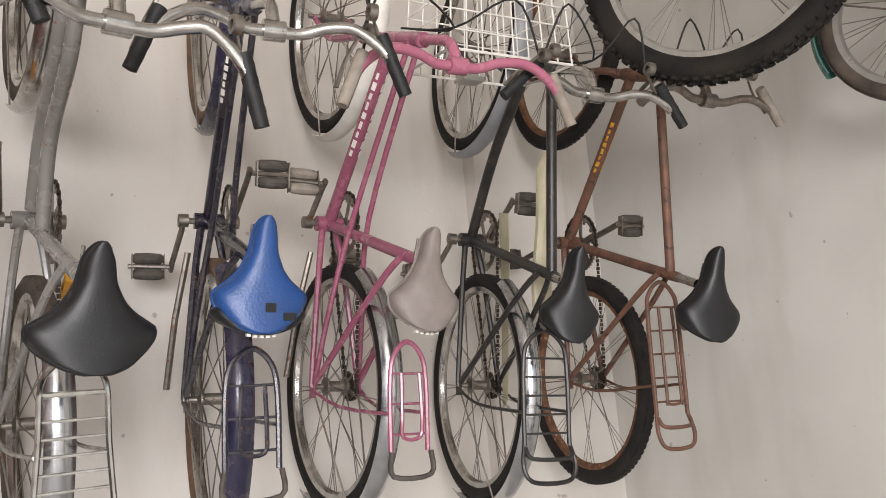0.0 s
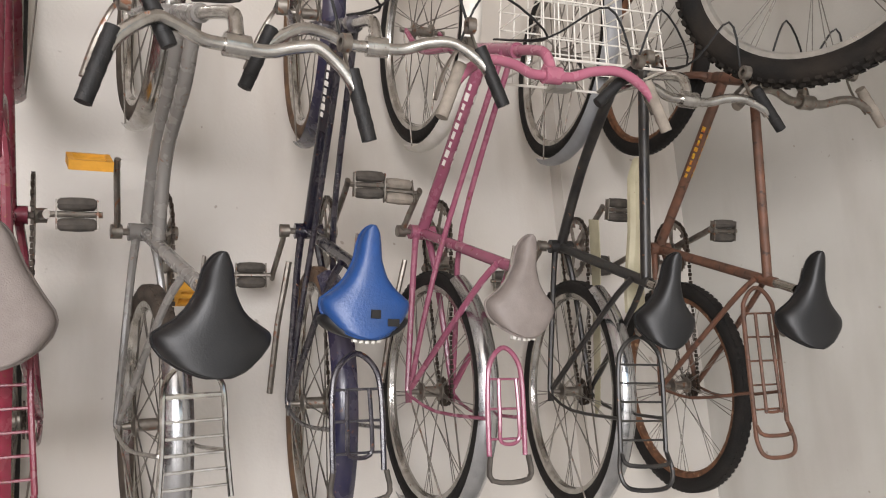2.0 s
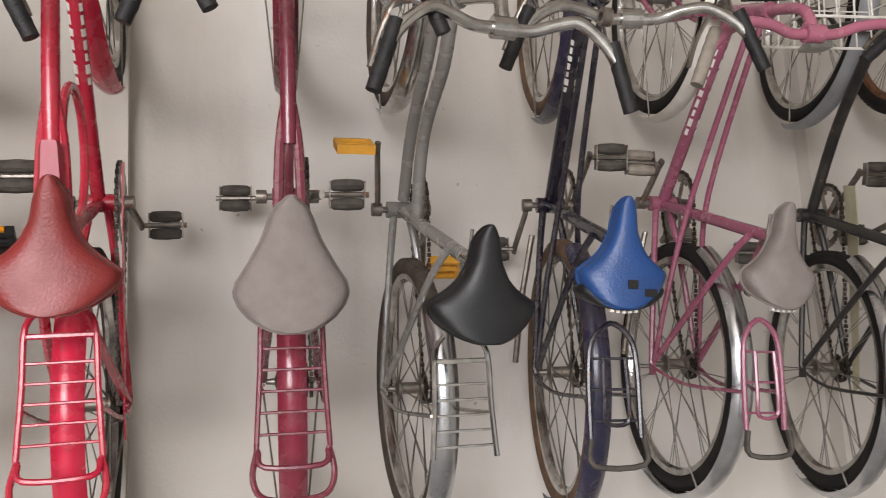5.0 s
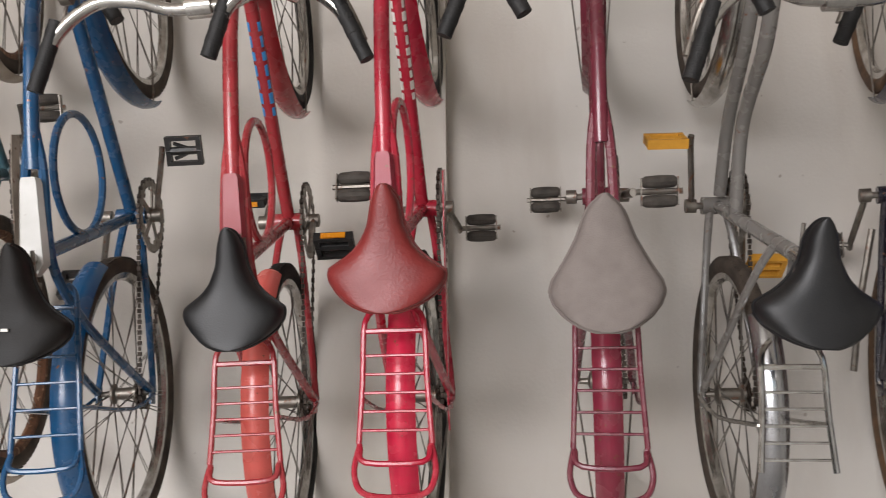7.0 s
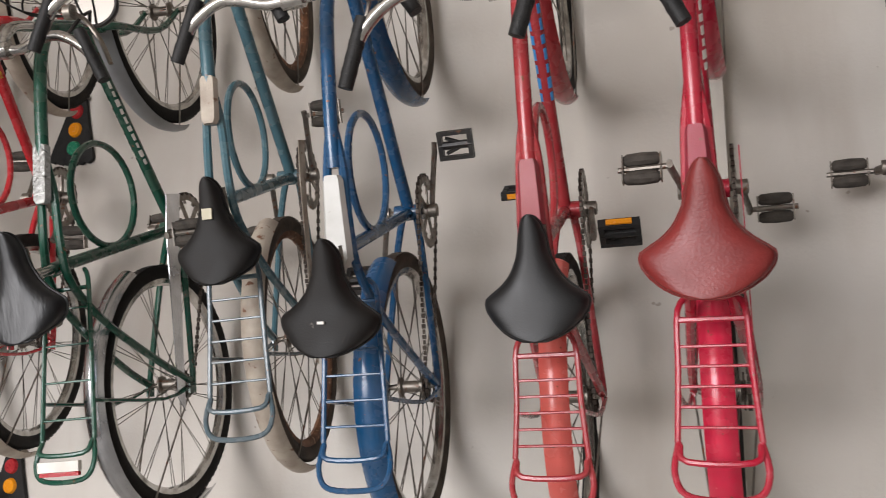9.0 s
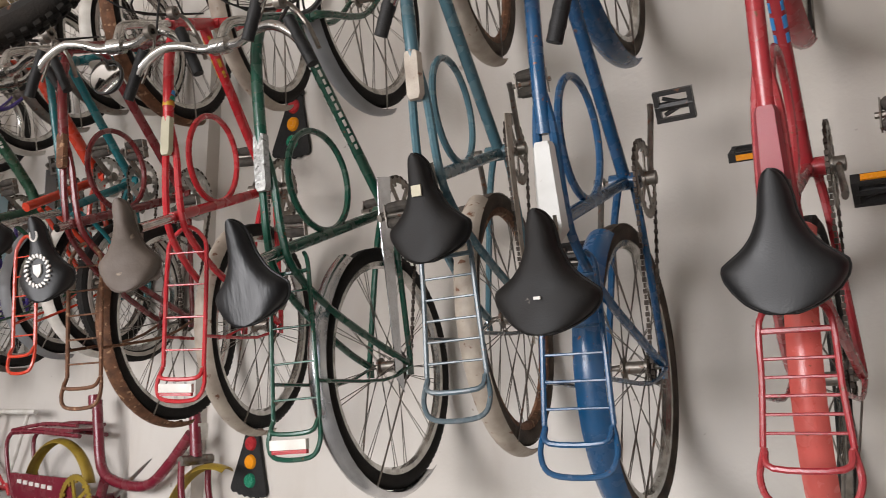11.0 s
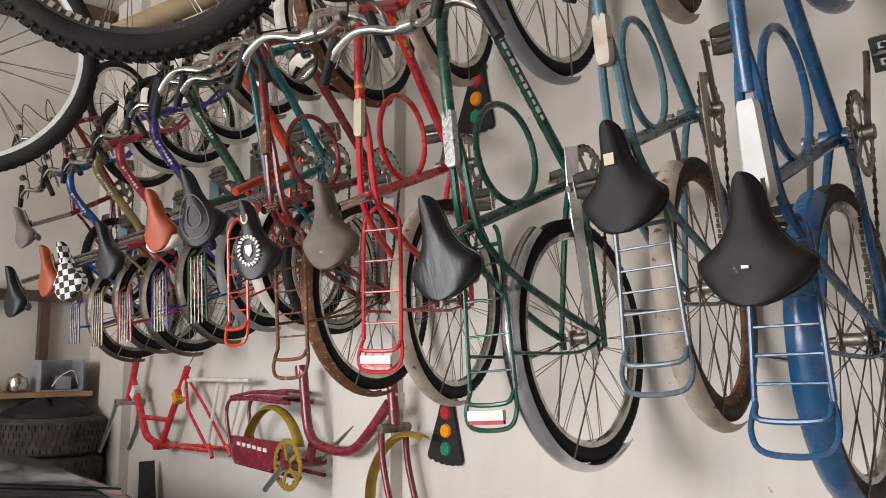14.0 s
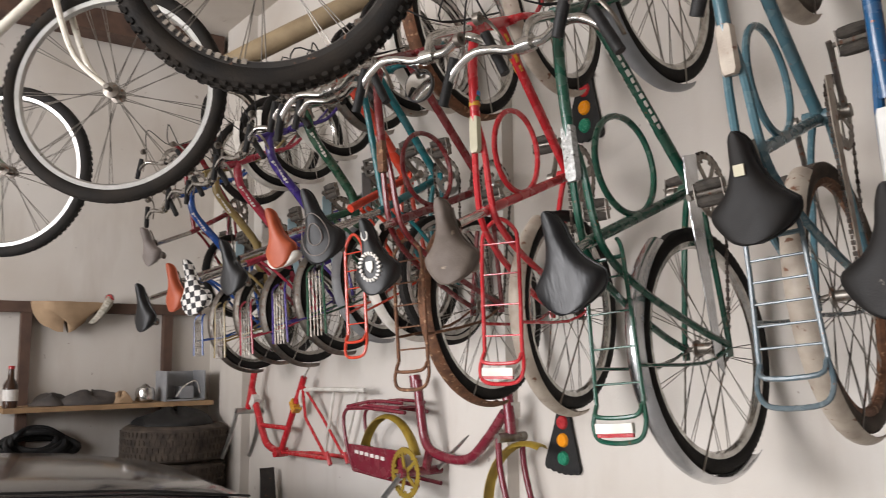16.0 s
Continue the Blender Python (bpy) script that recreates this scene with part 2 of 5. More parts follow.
def arc(c, r, a0, a1, n=16, x=0.0):
    """Points on a circle in the bicycle's own plane, angles in degrees from ahead to up."""
    return [(x, c[0] + r * math.cos(radians(a0 + (a1 - a0) * i / n)), c[1] + r * math.sin(radians(a0 + (a1 - a0) * i / n)))
            for i in range(n + 1)]


# ---------------------------------------------------------------- the room
def wall_box(name, lo, hi, mat, label, cat="wall"):
    g = Geo().box([(a + b) / 2 for a, b in zip(lo, hi)], [b - a for a, b in zip(lo, hi)])
    return solid(name, g, mat, label, cat, kind="structure")


END, RIGHT, BACK, TOP = -6.3, 2.42, -3.5, 3.9
wall_box("wall_north", (END - 0.2, WALL, 0), (RIGHT + 0.2, WALL + 0.2, TOP), PLASTER, "cream plastered garage wall with scuffs and stains")
wall_box("wall_east", (RIGHT, BACK, 0), (RIGHT + 0.2, WALL, TOP), GREY_PLASTER, "bare grey mottled plaster side wall of the garage")
wall_box("wall_west", (END - 0.2, BACK, 0), (END, WALL, TOP), PLASTER, "cream plastered end wall behind the shelf")
for lo, hi in (((END, BACK - 0.2, 0), (-4.9, BACK, TOP)), ((2.1, BACK - 0.2, 0), (RIGHT + 0.2, BACK, TOP)), ((-4.9, BACK - 0.2, 3.2), (2.1, BACK, TOP))):
    wall_box("wall_south", lo, hi, PLASTER, "plain plastered wall beside the garage doorway")
wall_box("floor", (END - 0.2, BACK - 0.2, -0.15), (RIGHT + 0.2, WALL + 0.2, 0), CONCRETE, "grey concrete garage floor", "floor")
wall_box("ceiling", (END - 0.2, BACK - 0.2, TOP), (RIGHT + 0.2, WALL + 0.2, TOP + 0.15), CEILING, "pale plastered ceiling", "ceiling")
wall_box("ground", (-60, -80, -0.25), (60, BACK - 0.2, -0.02), CONCRETE, "grey paved ground outside the doorway", "ground")
for a, b in ((1.775, 2.2), (-0.71, -0.356), (-3.34, -2.96), (-5.95, -5.57)):
    wall_box("wall_pillar", (a, WALL - 0.06, 0), (b, WALL, TOP), PLASTER, "shallow plastered pillar on the wall", "pillar")


# ---------------------------------------------------------------- bicycle parts
SPOKES = {}


def spoke_meshes(r):
    """Two spokes, one from each flange of the hub, for wheels of rim radius r."""
    if r not in SPOKES:
        SPOKES[r] = [Geo().tube([(s * 0.026, 0.004, 0.020), (0, 0.055 * t, r)], 0.0013, 4).mesh("spoke", SPOKE)
                     for s in (-1, 1) for t in (-1, 1)]
    return SPOKES[r]


def wheel(bike, name, m, radius, tyre_r, tyre_mat, rim_mat, count=36, knobs=False, band=None, label="", gear=False, detail=48):
    """Rim, tyre, hub and each spoke; the axle is the local x axis."""
    rim_r = radius - 2 * tyre_r + 0.004
    rim = Geo().lathe([(-0.013, rim_r + 0.004), (-0.011, rim_r - 0.012), (0, rim_r - 0.018), (0.011, rim_r - 0.012),
                       (0.013, rim_r + 0.004), (0, rim_r - 0.004)], seg=detail, closed=True)
    w = part(name, rim, rim_mat, bike, label, m)
    c = radius - tyre_r
    prof = [(tyre_r * math.cos(a) * (0.92 if math.sin(a) < 0 else 1.0), c + tyre_r * math.sin(a))
            for a in (2 * math.pi * (k + 0.5) / 12 for k in range(12))]
    ty = Geo().lathe(prof, seg=detail, closed=True)
    if knobs:
        for i in range(78):
            for k, x in enumerate((-0.72, -0.25, 0.25, 0.72)):
                a = 2 * math.pi * (i + 0.5 * (k % 2)) / 78
                rr = c + tyre_r * math.sqrt(max(1 - x * x * 0.85, 0.1)) + 0.001
                q = Matrix.Rotation(a, 3, "X")
                ty.box((x * tyre_r, rr * math.cos(a), rr * math.sin(a)), (0.010, 0.008, 0.013), q)
    else:
        for i in range(90):          # shallow tread blocks on the shoulder
            a = 2 * math.pi * i / 90
            q = Matrix.Rotation(a, 3, "X")
            for x in (-0.45, 0.45):
                rr = c + tyre_r * 0.885
                ty.box((x * tyre_r, rr * math.cos(a + x * 0.02), rr * math.sin(a + x * 0.02)), (0.007, 0.002, 0.013), q)
    part("tyre", ty, tyre_mat, w)
    if band:
        b = Geo().lathe([(s * tyre_r * 1.0, c - tyre_r * 0.5) for s in (-1, 1)] + [(s * tyre_r * 1.03, c + 0.12 * tyre_r) for s in (1, -1)], seg=detail, closed=True)
        part("tyre_sidewall", b, band, w)
    hub = Geo().lathe([(-0.055, 0), (-0.055, 0.006), (-0.036, 0.008), (-0.03, 0.024), (-0.024, 0.024), (-0.02, 0.014), (0.02, 0.014),
                       (0.024, 0.024), (0.03, 0.024), (0.036, 0.008), (0.055, 0.006), (0.055, 0)], seg=14)
    hub.lathe([(-0.068, 0), (-0.068, 0.008), (-0.058, 0.009), (-0.058, 0)], seg=6).lathe([(0.058, 0), (0.058, 0.009), (0.068, 0.008), (0.068, 0)], seg=6)
    part("hub", hub, STEEL, w)
    if gear:
        part("sprocket", gear_mesh(0.036, 0.004, 18, 0).mesh("sprocket", CHAIN), CHAIN, w, m=pose(0.036, 0, 0))
    sp = spoke_meshes(round(rim_r - 0.014, 3))
    for i in range(count):
        part("spoke", sp[(i % 2) * 2 + (i // 2) % 2], None, w, m=Matrix.Rotation(2 * math.pi * i / count, 4, "X"))
    return w


def gear_mesh(r, t, teeth, holes=5):
    """A toothed chain wheel round the x axis with spider arms."""
    g = Geo()
    outer = []
    for i in range(teeth * 2):
        a = 2 * math.pi * i / (teeth * 2)
        rr = r + (0.0035 if i % 2 else -0.0035)
        outer.append((rr * math.cos(a), rr * math.sin(a)))
    inner = r * (0.80 if holes else 0.4)
    n = teeth * 2
    b = len(g.v)
    for x in (-t / 2, t / 2):
        g.v.extend((x, y, z) for y, z in outer)
        g.v.extend((x, inner * math.cos(2 * math.pi * i / n), inner * math.sin(2 * math.pi * i / n)) for i in range(n))
    for i in range(n):
        k = (i + 1) % n
        g.f += [(b + i, b + k, b + n + k, b + n + i), (b + 2 * n + i, b + 3 * n + i, b + 3 * n + k, b + 2 * n + k),
                (b + i, b + 2 * n + i, b + 2 * n + k, b + k), (b + n + i, b + n + k, b + 3 * n + k, b + 3 * n + i)]
    for i in range(holes):
        a = 2 * math.pi * i / holes
        q = Matrix.Rotation(a, 3, "X")
        g.box((0, inner * 0.55 * math.cos(a), inner * 0.55 * math.sin(a)), (t * 0.9, inner * 0.95, 0.016), q)
        for s in (-0.3, 0.3):
            g.box((0, r * 0.8 * math.cos(a + s), r * 0.8 * math.sin(a + s)), (t * 0.8, 0.02, 0.012), Matrix.Rotation(a + s, 3, "X"))
    g.lathe([(-t, 0), (-t, 0.022), (t, 0.022), (t, 0)], seg=14)
    return g


SADDLE_SHAPES = {
    "flared": [(0.0, 0.2), (0.008, 0.42), (0.03, 0.65), (0.07, 0.84), (0.13, 0.96), (0.2, 1.0), (0.27, 0.98), (0.35, 0.84), (0.45, 0.62), (0.55, 0.45), (0.7, 0.30), (0.85, 0.25), (0.95, 0.2), (1.0, 0.1)],
    "pear": [(0.0, 0.2), (0.008, 0.45), (0.04, 0.74), (0.1, 0.92), (0.2, 1.0), (0.32, 0.95), (0.5, 0.74), (0.7, 0.5), (0.85, 0.37), (0.95, 0.28), (1.0, 0.15)]}


def saddle_section(s, length, width, thick, shape, nose=0.02, dip=0.008):
    """Half width, height, level of the top and forward bow at s, from the rear edge (0) to the nose (1)."""
    hw = 0.0
    for (a, wa), (b, wb) in zip(SADDLE_SHAPES[shape], SADDLE_SHAPES[shape][1:]):
        if a <= s <= b:
            f = (s - a) / (b - a)
            hw = wa + (wb - wa) * f
    tip = math.sqrt(max(1 - (max(s - 0.86, 0) / 0.14) ** 2, 0.0))
    hw = max(hw * width / 2, nose if s > 0.6 else 0) * (0.12 + 0.88 * tip)
    end = min(1, (1 - (1 - min(s / 0.10, 1)) ** 2) * 0.85 + 0.15) * (0.25 + 0.75 * tip)
    return hw, thick * (1 - 0.35 * s) * end, -dip * math.sin(math.pi * s) + 0.012 * s, 0.035 * (1 - s) ** 2


def saddle_geo(length=0.27, width=0.2, thick=0.052, shape="flared"):
    """A padded saddle, nose towards +y, top towards +z, its rear edge at y = 0."""
    rings, n = [], 22
    for i in range(37):
        s = 0.5 - 0.5 * math.cos(math.pi * i / 36)
        hw, h, zc, bow = saddle_section(s, length, width, thick, shape)
        ring = []
        for k in range(n):
            a = math.pi * k / (n - 1)
            x = hw * (abs(math.cos(a)) ** 0.8) * (1 if math.cos(a) > 0 else -1)
            ring.append((x, s * length + bow * (abs(x) / (width / 2)) ** 2, zc + h * (abs(math.sin(a)) ** 0.6 - 1)))
        for k in range(1, n - 1, 3):
            a = math.pi * (n - 1 - k) / (n - 1)
            ring.append((hw * 0.92 * math.cos(a), s * length + bow * (hw * abs(math.cos(a)) / (width / 2)) ** 2 + 0.004 * (1 - s), zc - h * 1.08))
        rings.append(ring)
    return Geo().ring_skin(rings)


def saddle_welt(length, width, thick, shape):
    """The raised welt that runs round the lower edge of a saddle."""
    half = []
    for i in range(30):
        s = 0.5 - 0.5 * math.cos(math.pi * i / 29)
        hw, h, zc, bow = saddle_section(s, length, width, thick, shape)
        half.append((hw * 0.995, s * length + bow * (hw / (width / 2)) ** 2, zc - h * 0.97))
    return Geo().tube(half + [(-x, y, z) for x, y, z in reversed(half)], 0.0038, 6, closed=True)


def guard_geo(centre, r, a0, a1, width=0.052, deep=0.016, n=26):
    """A mudguard: a curved channel with thickness on an arc round the wheel."""
    rings = []
    for i in range(n + 1):
        a = radians(a0 + (a1 - a0) * i / n)
        ring = []
        for sgn, off in ((1, 0.0), (-1, -0.0025)):
            for k in range(7):
                t = (-1 + 2 * k / 6) * sgn
                rr = r + off - deep * (abs(t) ** 2.2)
                x = t * width / 2 * (1 if sgn > 0 else 0.93)
                ring.append((x, centre[0] + rr * math.cos(a), centre[1] + rr * math.sin(a)))
        rings.append(ring)
    return Geo().ring_skin(rings)


def pedal(crank, m, kind, mat):
    g = Geo()
    sx = 0.09
    if kind == "flat":               # moulded cage with open middle
        for y in (-0.032, 0.032):
            g.box((sx / 2, y, 0), (sx, 0.010, 0.022))
        for x in (0.006, sx - 0.006):
            g.box((x, 0, 0), (0.012, 0.06, 0.020))
        g.tube([(0, 0, 0), (sx, 0, 0)], 0.011, 8)
        for y in (-0.02, 0.02):
            g.tube([(0.02, y, 0), (sx - 0.02, 0, 0)], 0.005, 6)
    else:                            # two round rubber blocks between end plates
        blocks = []
        for y in (-0.021, 0.021):
            gb = Geo()
            blocks.append(gb)
            gb.ring_skin([[(x, y + rr * (1 + 0.09 * (k % 2)) * math.cos(a), rr * 1.12 * (1 + 0.09 * (k % 2)) * math.sin(a)) for k, a in enumerate(2 * math.pi * q / 20 for q in range(20))]
                          for x, rr in ((0.008, 0.008), (0.014, 0.0125), (sx / 2, 0.0142), (sx - 0.014, 0.0125), (sx - 0.008, 0.008))])
        g.tube([(-0.01, 0, 0), (sx + 0.004, 0, 0)], 0.0065, 8)
        for x in (0.006, sx - 0.006):
            g.box((x, 0, 0), (0.003, 0.062, 0.022))
    p = part("pedal", g, mat if kind == "flat" else STEEL, crank, m=m)
    if kind == "flat":
        if mat is RUBBER:
            for y in (-0.038, 0.038):
                part("pedal_reflector", Geo().box((sx / 2, y, 0), (0.055, 0.006, 0.013)), REFLECTOR_AMBER, p)
        return p
    for gb in blocks:
        part("pedal_block", gb, mat, p)
    return p


def chain_geo(a, ra, b, rb, x):
    """Links round two chain wheels, at (y, z) a and b."""
    a, b = Vector((0, *a)), Vector((0, *b))
    d = (b - a)
    L = d.length
    d.normalize()
    up = Vector((0, -d.z, d.y))
    path = []
    tilt = math.asin((ra - rb) / L)
    na = 22
    for i in range(na + 1):
        t = math.pi / 2 - tilt + (math.pi + 2 * tilt) * i / na
        path.append(a + ra * (d * math.cos(t) + up * math.sin(t)))
    nb = 8
    for i in range(nb + 1):
        t = -math.pi / 2 - tilt + (math.pi - 2 * tilt) * i / nb
        path.append(b + rb * (d * math.cos(t) + up * math.sin(t)))
    path.append(path[0])
    g = Geo()
    rest = 0.0
    k = 0
    for p, q in zip(path, path[1:]):
        s = (q - p)
        n = s.length
        if n < 1e-6:
            continue
        s.normalize()
        ang = math.atan2(s.z, s.y)
        pos = rest
        while pos < n:
            c = p + s * pos
            k += 1
            g.box((x, c.y, c.z), (0.008 if k % 2 else 0.005, 0.0105, 0.0085 if k % 2 else 0.0065), Matrix.Rotation(ang, 3, "X"))
            pos += 0.0127
        rest = pos - n
    return g


def handlebar_pts(kind, c, half=0.29, rise=0.05, back=0.2):
    """Half of a bar, from the stem clamp at c = (ahead, up) out to the end of the grip."""
    u, v = c
    if kind == "swept":
        return [(0, u, v), (0.05, u, v), (0.10, u + 0.012, v + rise * 0.6), (half * 0.62, u + 0.01, v + rise), (half * 0.86, u - back * 0.32, v + rise), (half, u - back, v + rise * 0.7)]
    if kind == "high":
        return [(0, u, v), (0.045, u, v), (0.075, u + 0.01, v + rise), (0.16, u + 0.01, v + rise * 2.6), (half * 0.82, u - back * 0.25, v + rise * 2.8), (half, u - back, v + rise * 2.4)]
    return [(0, u, v), (0.08, u, v), (half * 0.6, u - 0.02, v + rise * 0.5), (half, u - back, v + rise * 0.6)]


def bicycle(label, x, z, yaw=0, lean=0, steer=0, R=0.33, colour="888888", style="diamond", frame_mat=None, tyre=None, rim=None,
            tyre_front=None, saddle=None, rack=None, bar=None, guards=None, crank=30, pedal_kind="block", pedal_mat=None, chainguard=None, badge=None,
            stand=False, wheel_base=1.05, tyre_r=0.022, off=0.0, bare=False, tall=0.0, detail=48, band=None, lever=True, back_lean=0.0, seat_u=0.085, seat_v=0.925, place=None, decal=None, knobs=False, pedal_tilt=12, mirror=None, ring_mat=None, bands=()):
    """A bicycle hung upright on the wall by its front wheel: own axes x to its right, y ahead, z up from the tyres' ground line."""
    mat = frame_mat or paint(colour)
    bike = thing("bicycle", label, "bicycle", Matrix.Translation((x, WALL - 0.012 - off, z)) @ pose(0, 0, 0, back_lean, 0, 0) @ pose(0, 0, 0, 0, lean, yaw) @ pose(0, 0, 0, 90, 0, 0),
                 "bicycles hanging on the wall")
    if place is not None:
        bike.matrix_basis = place
    small = R < 0.3
    ax_r, ax_f = (0.0, R), (wheel_base, R)
    bb = (0.44 if not small else 0.40, 0.285 if not small else 0.27)
    foot_u = wheel_base - 0.055                                     # where the steering line meets axle height
    def on_axis(v):
        return (foot_u - (v - R) * 0.424, v)
    crown = on_axis(0.645 if not small else 0.53)
    head_b, head_t = on_axis(0.665 if not small else 0.56), on_axis(0.83 if not small else 0.69)
    seat_top = (0.255 if not small else 0.23, 0.80 if not small else 0.60)
    tr = 0.0155
    P3 = lambda p, xx=0.0: (xx, p[0], p[1])
    g = Geo()
    # head tube with its two rings, bottom bracket shell
    g.tube([P3(on_axis(head_b[1] - 0.01)), P3(on_axis(head_t[1] + 0.01))], 0.0185, 12)
    g.lathe([(-0.036, 0), (-0.036, 0.021), (0.036, 0.021), (0.036, 0)], (0, *bb), 14)
    stay_to = (0.275 if not small else 0.24, 0.74 if not small else 0.53)
    for s in (-1, 1):                                               # chain stays, seat stays, drop-outs
        g.tube(curve([(s * 0.018, bb[0] - 0.01, bb[1]), (s * 0.034, bb[0] - 0.12, bb[1] + 0.015), (s * 0.062, 0.04, R - 0.004), (s * 0.064, 0, R)], 4), 0.010, 8, r2=0.007)
        g.box((s * 0.063, -0.006, R), (0.005, 0.045, 0.032))
        if style != "loop":
            g.tube(curve([(s * 0.016, *stay_to), (s * 0.036, stay_to[0] - 0.06, stay_to[1] - 0.09), (s * 0.062, 0.01, R + 0.015)], 4), 0.008, 8)
    if style == "diamond":
        g.tube([P3(bb), P3(seat_top)], 0.0145, 10)
        g.tube([P3(bb), P3(on_axis(head_b[1] + 0.025))], tr, 10)
        g.tube([P3((seat_top[0] + 0.005, seat_top[1] - 0.03)), P3(on_axis(head_t[1] - 0.025))], 0.013, 10)
    elif style == "loop":
        # one tube from the head that splits over the seat tube and runs on to the axle, and a ring inside the frame
        g.tube([P3(bb), P3(seat_top)], 0.0145, 10)
        g.tube([P3(bb), P3(on_axis(head_b[1] + 0.025))], tr, 10)
        top = [P3(on_axis(head_t[1] - 0.02)), (0, head_t[0] - 0.09, head_t[1] + 0.005), (0, 0.53, 0.83), (0, 0.42, 0.815)]
        g.tube(curve(top, 5), 0.0145, 10)
        for s in (-1, 1):
            g.tube(curve([(s * 0.004, 0.50, 0.825), (s * 0.016, 0.42, 0.812), (s * 0.021, 0.30, 0.797), (s * 0.026, 0.22, 0.765), (s * 0.038, 0.135, 0.65), (s * 0.056, 0.045, 0.45), (s * 0.062, 0.005, R + 0.01)], 4), 0.0095, 8)
        A, B, C = Vector(bb), Vector(seat_top), Vector(on_axis(head_t[1] - 0.05))
        a, b, c = (B - C).length, (A - C).length, (A - B).length
        inc = (A * a + B * b + C * c) / (a + b + c)
        area = abs((B - A).cross(C - A)) / 2
        rad = (2 * area / (a + b + c) - 0.008) * 0.8
        inc = inc.lerp((A + B) / 2, 0.2)
        g.tube(arc(inc, rad, 0, 360 - 12, 31), 0.0085, 8, closed=True)
    elif style == "step":                                           # two bent tubes low to the seat tube
        g.tube([P3(bb), P3(seat_top)], 0.0145, 10)
        g.tube(curve([P3(on_axis(head_b[1] + 0.02)), (0, head_b[0] - 0.10, head_b[1] - 0.075), (0, 0.60, 0.42), (0, bb[0] + 0.02, bb[1] + 0.03)], 6), 0.0145, 10)
        g.tube(curve([P3(on_axis(head_t[1] - 0.03)), (0, head_t[0] - 0.09, head_t[1] - 0.12), (0, 0.56, 0.53), (0, 0.385, 0.44)], 6), 0.0145, 10)
    elif style == "mixte":                                          # one thick tube and a thin pair running on to the axle
        g.tube([P3(bb), P3(seat_top)], 0.0145, 10)
        g.tube([P3(bb), P3(on_axis(head_b[1] + 0.025))], 0.0165, 10)
        for s in (-1, 1):
            g.tube(curve([(s * 0.012, *on_axis(head_t[1] - 0.03)), (s * 0.021, 0.42, 0.50), (s * 0.045, 0.2, 0.40), (s * 0.062, 0.01, R + 0.01)], 5), 0.0075, 8)
    elif style == "curved":                                         # gently bent single tube with a straight one above
        g.tube([P3(bb), P3(seat_top)], 0.0145, 10)
        g.tube(curve([P3(on_axis(head_b[1] + 0.02)), (0, 0.66, 0.46), P3(bb)], 6), tr, 10)
        g.tube([P3(on_axis(head_t[1] - 0.02)), P3((seat_top[0] + 0.01, seat_top[1] - 0.02))], 0.0135, 10)
    elif style == "oversize":                                       # one thick straight tube and a low pair to the seat
        g.tube([P3(bb), P3(seat_top)], 0.0165, 10)
        g.tube([P3(bb), P3(on_axis(head_b[1] + 0.03))], 0.023, 12)
        g.tube([P3((0.35, 0.40)), P3((0.03, R + 0.03))], 0.014, 8)
    elif style == "beam":                                           # small-wheeled folder: one thick bent beam
        beam = curve([P3(on_axis(head_t[1] - 0.05)), (0, head_t[0] - 0.10, head_t[1] - 0.07), (0, head_t[0] - 0.24, 0.49), (0, 0.36, 0.40), (0, 0.25, 0.385), (0, 0.16, 0.33)], 6)
        g.tube(beam, 0.021, 10)
        g.tube([P3((bb[0] + 0.0, bb[1])), P3((0.34, 0.41))], 0.016, 8)
        g.tube([P3((0.34, 0.30)), P3(seat_top)], 0.0165, 10)
    part("frame", g, mat, bike)
    # steering parts turn together
    pivot = Vector(P3(on_axis(head_b[1])))
    axis = Vector((0, -0.424, 1)).normalized()
    S = Matrix.Translation(pivot) @ Matrix.Rotation(radians(steer), 4, axis) @ Matrix.Translation(-pivot)
    fk = Geo()
    for s in (-1, 1):
        fk.tube(curve([(s * 0.02, *crown), (s * 0.047, crown[0] + 0.015, crown[1] - 0.03), (s * 0.05, foot_u - 0.05, R + 0.1), (s * 0.052, *ax_f)], 5), 0.0125, 8, r2=0.007)
    fk.tube([(-0.03, *crown), (0.03, *crown)], 0.015, 8)
    part("fork", fk, mat, bike, m=S)
    guards = guards or {}
    tyre = tyre or TYRE
    rim = rim or CHROME
    wheel(bike, "front_wheel", S @ Matrix.Translation(P3(ax_f)), R, tyre_r, tyre_front or tyre, rim, band=band, detail=detail, knobs=knobs)
    wheel(bike, "rear_wheel", Matrix.Translation(P3(ax_r)), R, tyre_r, tyre, rim, band=band, gear=True, detail=detail, knobs=knobs)
    if guards.get("rear"):
        gm, wd = guards["rear"], guards.get("width", 0.055)
        mg = part("rear_mudguard", guard_geo(ax_r, R + 0.024, guards.get("from", 35), guards.get("to", 190), wd), gm, bike)
        for s in (-1, 1):
            st = Geo().tube([(s * 0.064, *ax_r), (s * wd * 0.45, R * 0 - (R + 0.01) * math.cos(radians(25)), R + (R + 0.01) * math.sin(radians(25)) * 1.0)], 0.0025, 6)
            part("mudguard_stay", st, STEEL, mg)
    if guards.get("front"):
        mg = part("front_mudguard", guard_geo(ax_f, R + 0.024, 75, guards.get("tip", 205), guards.get("width", 0.055)), guards["front"], bike, m=S)
        q = radians(195)
        for s in (-1, 1):
            st = Geo().tube([(s * 0.058, *ax_f), (s * 0.025, ax_f[0] + (R + 0.008) * math.cos(q), R + (R + 0.008) * math.sin(q))], 0.0025, 6)
            part("mudguard_stay", st, STEEL, mg)
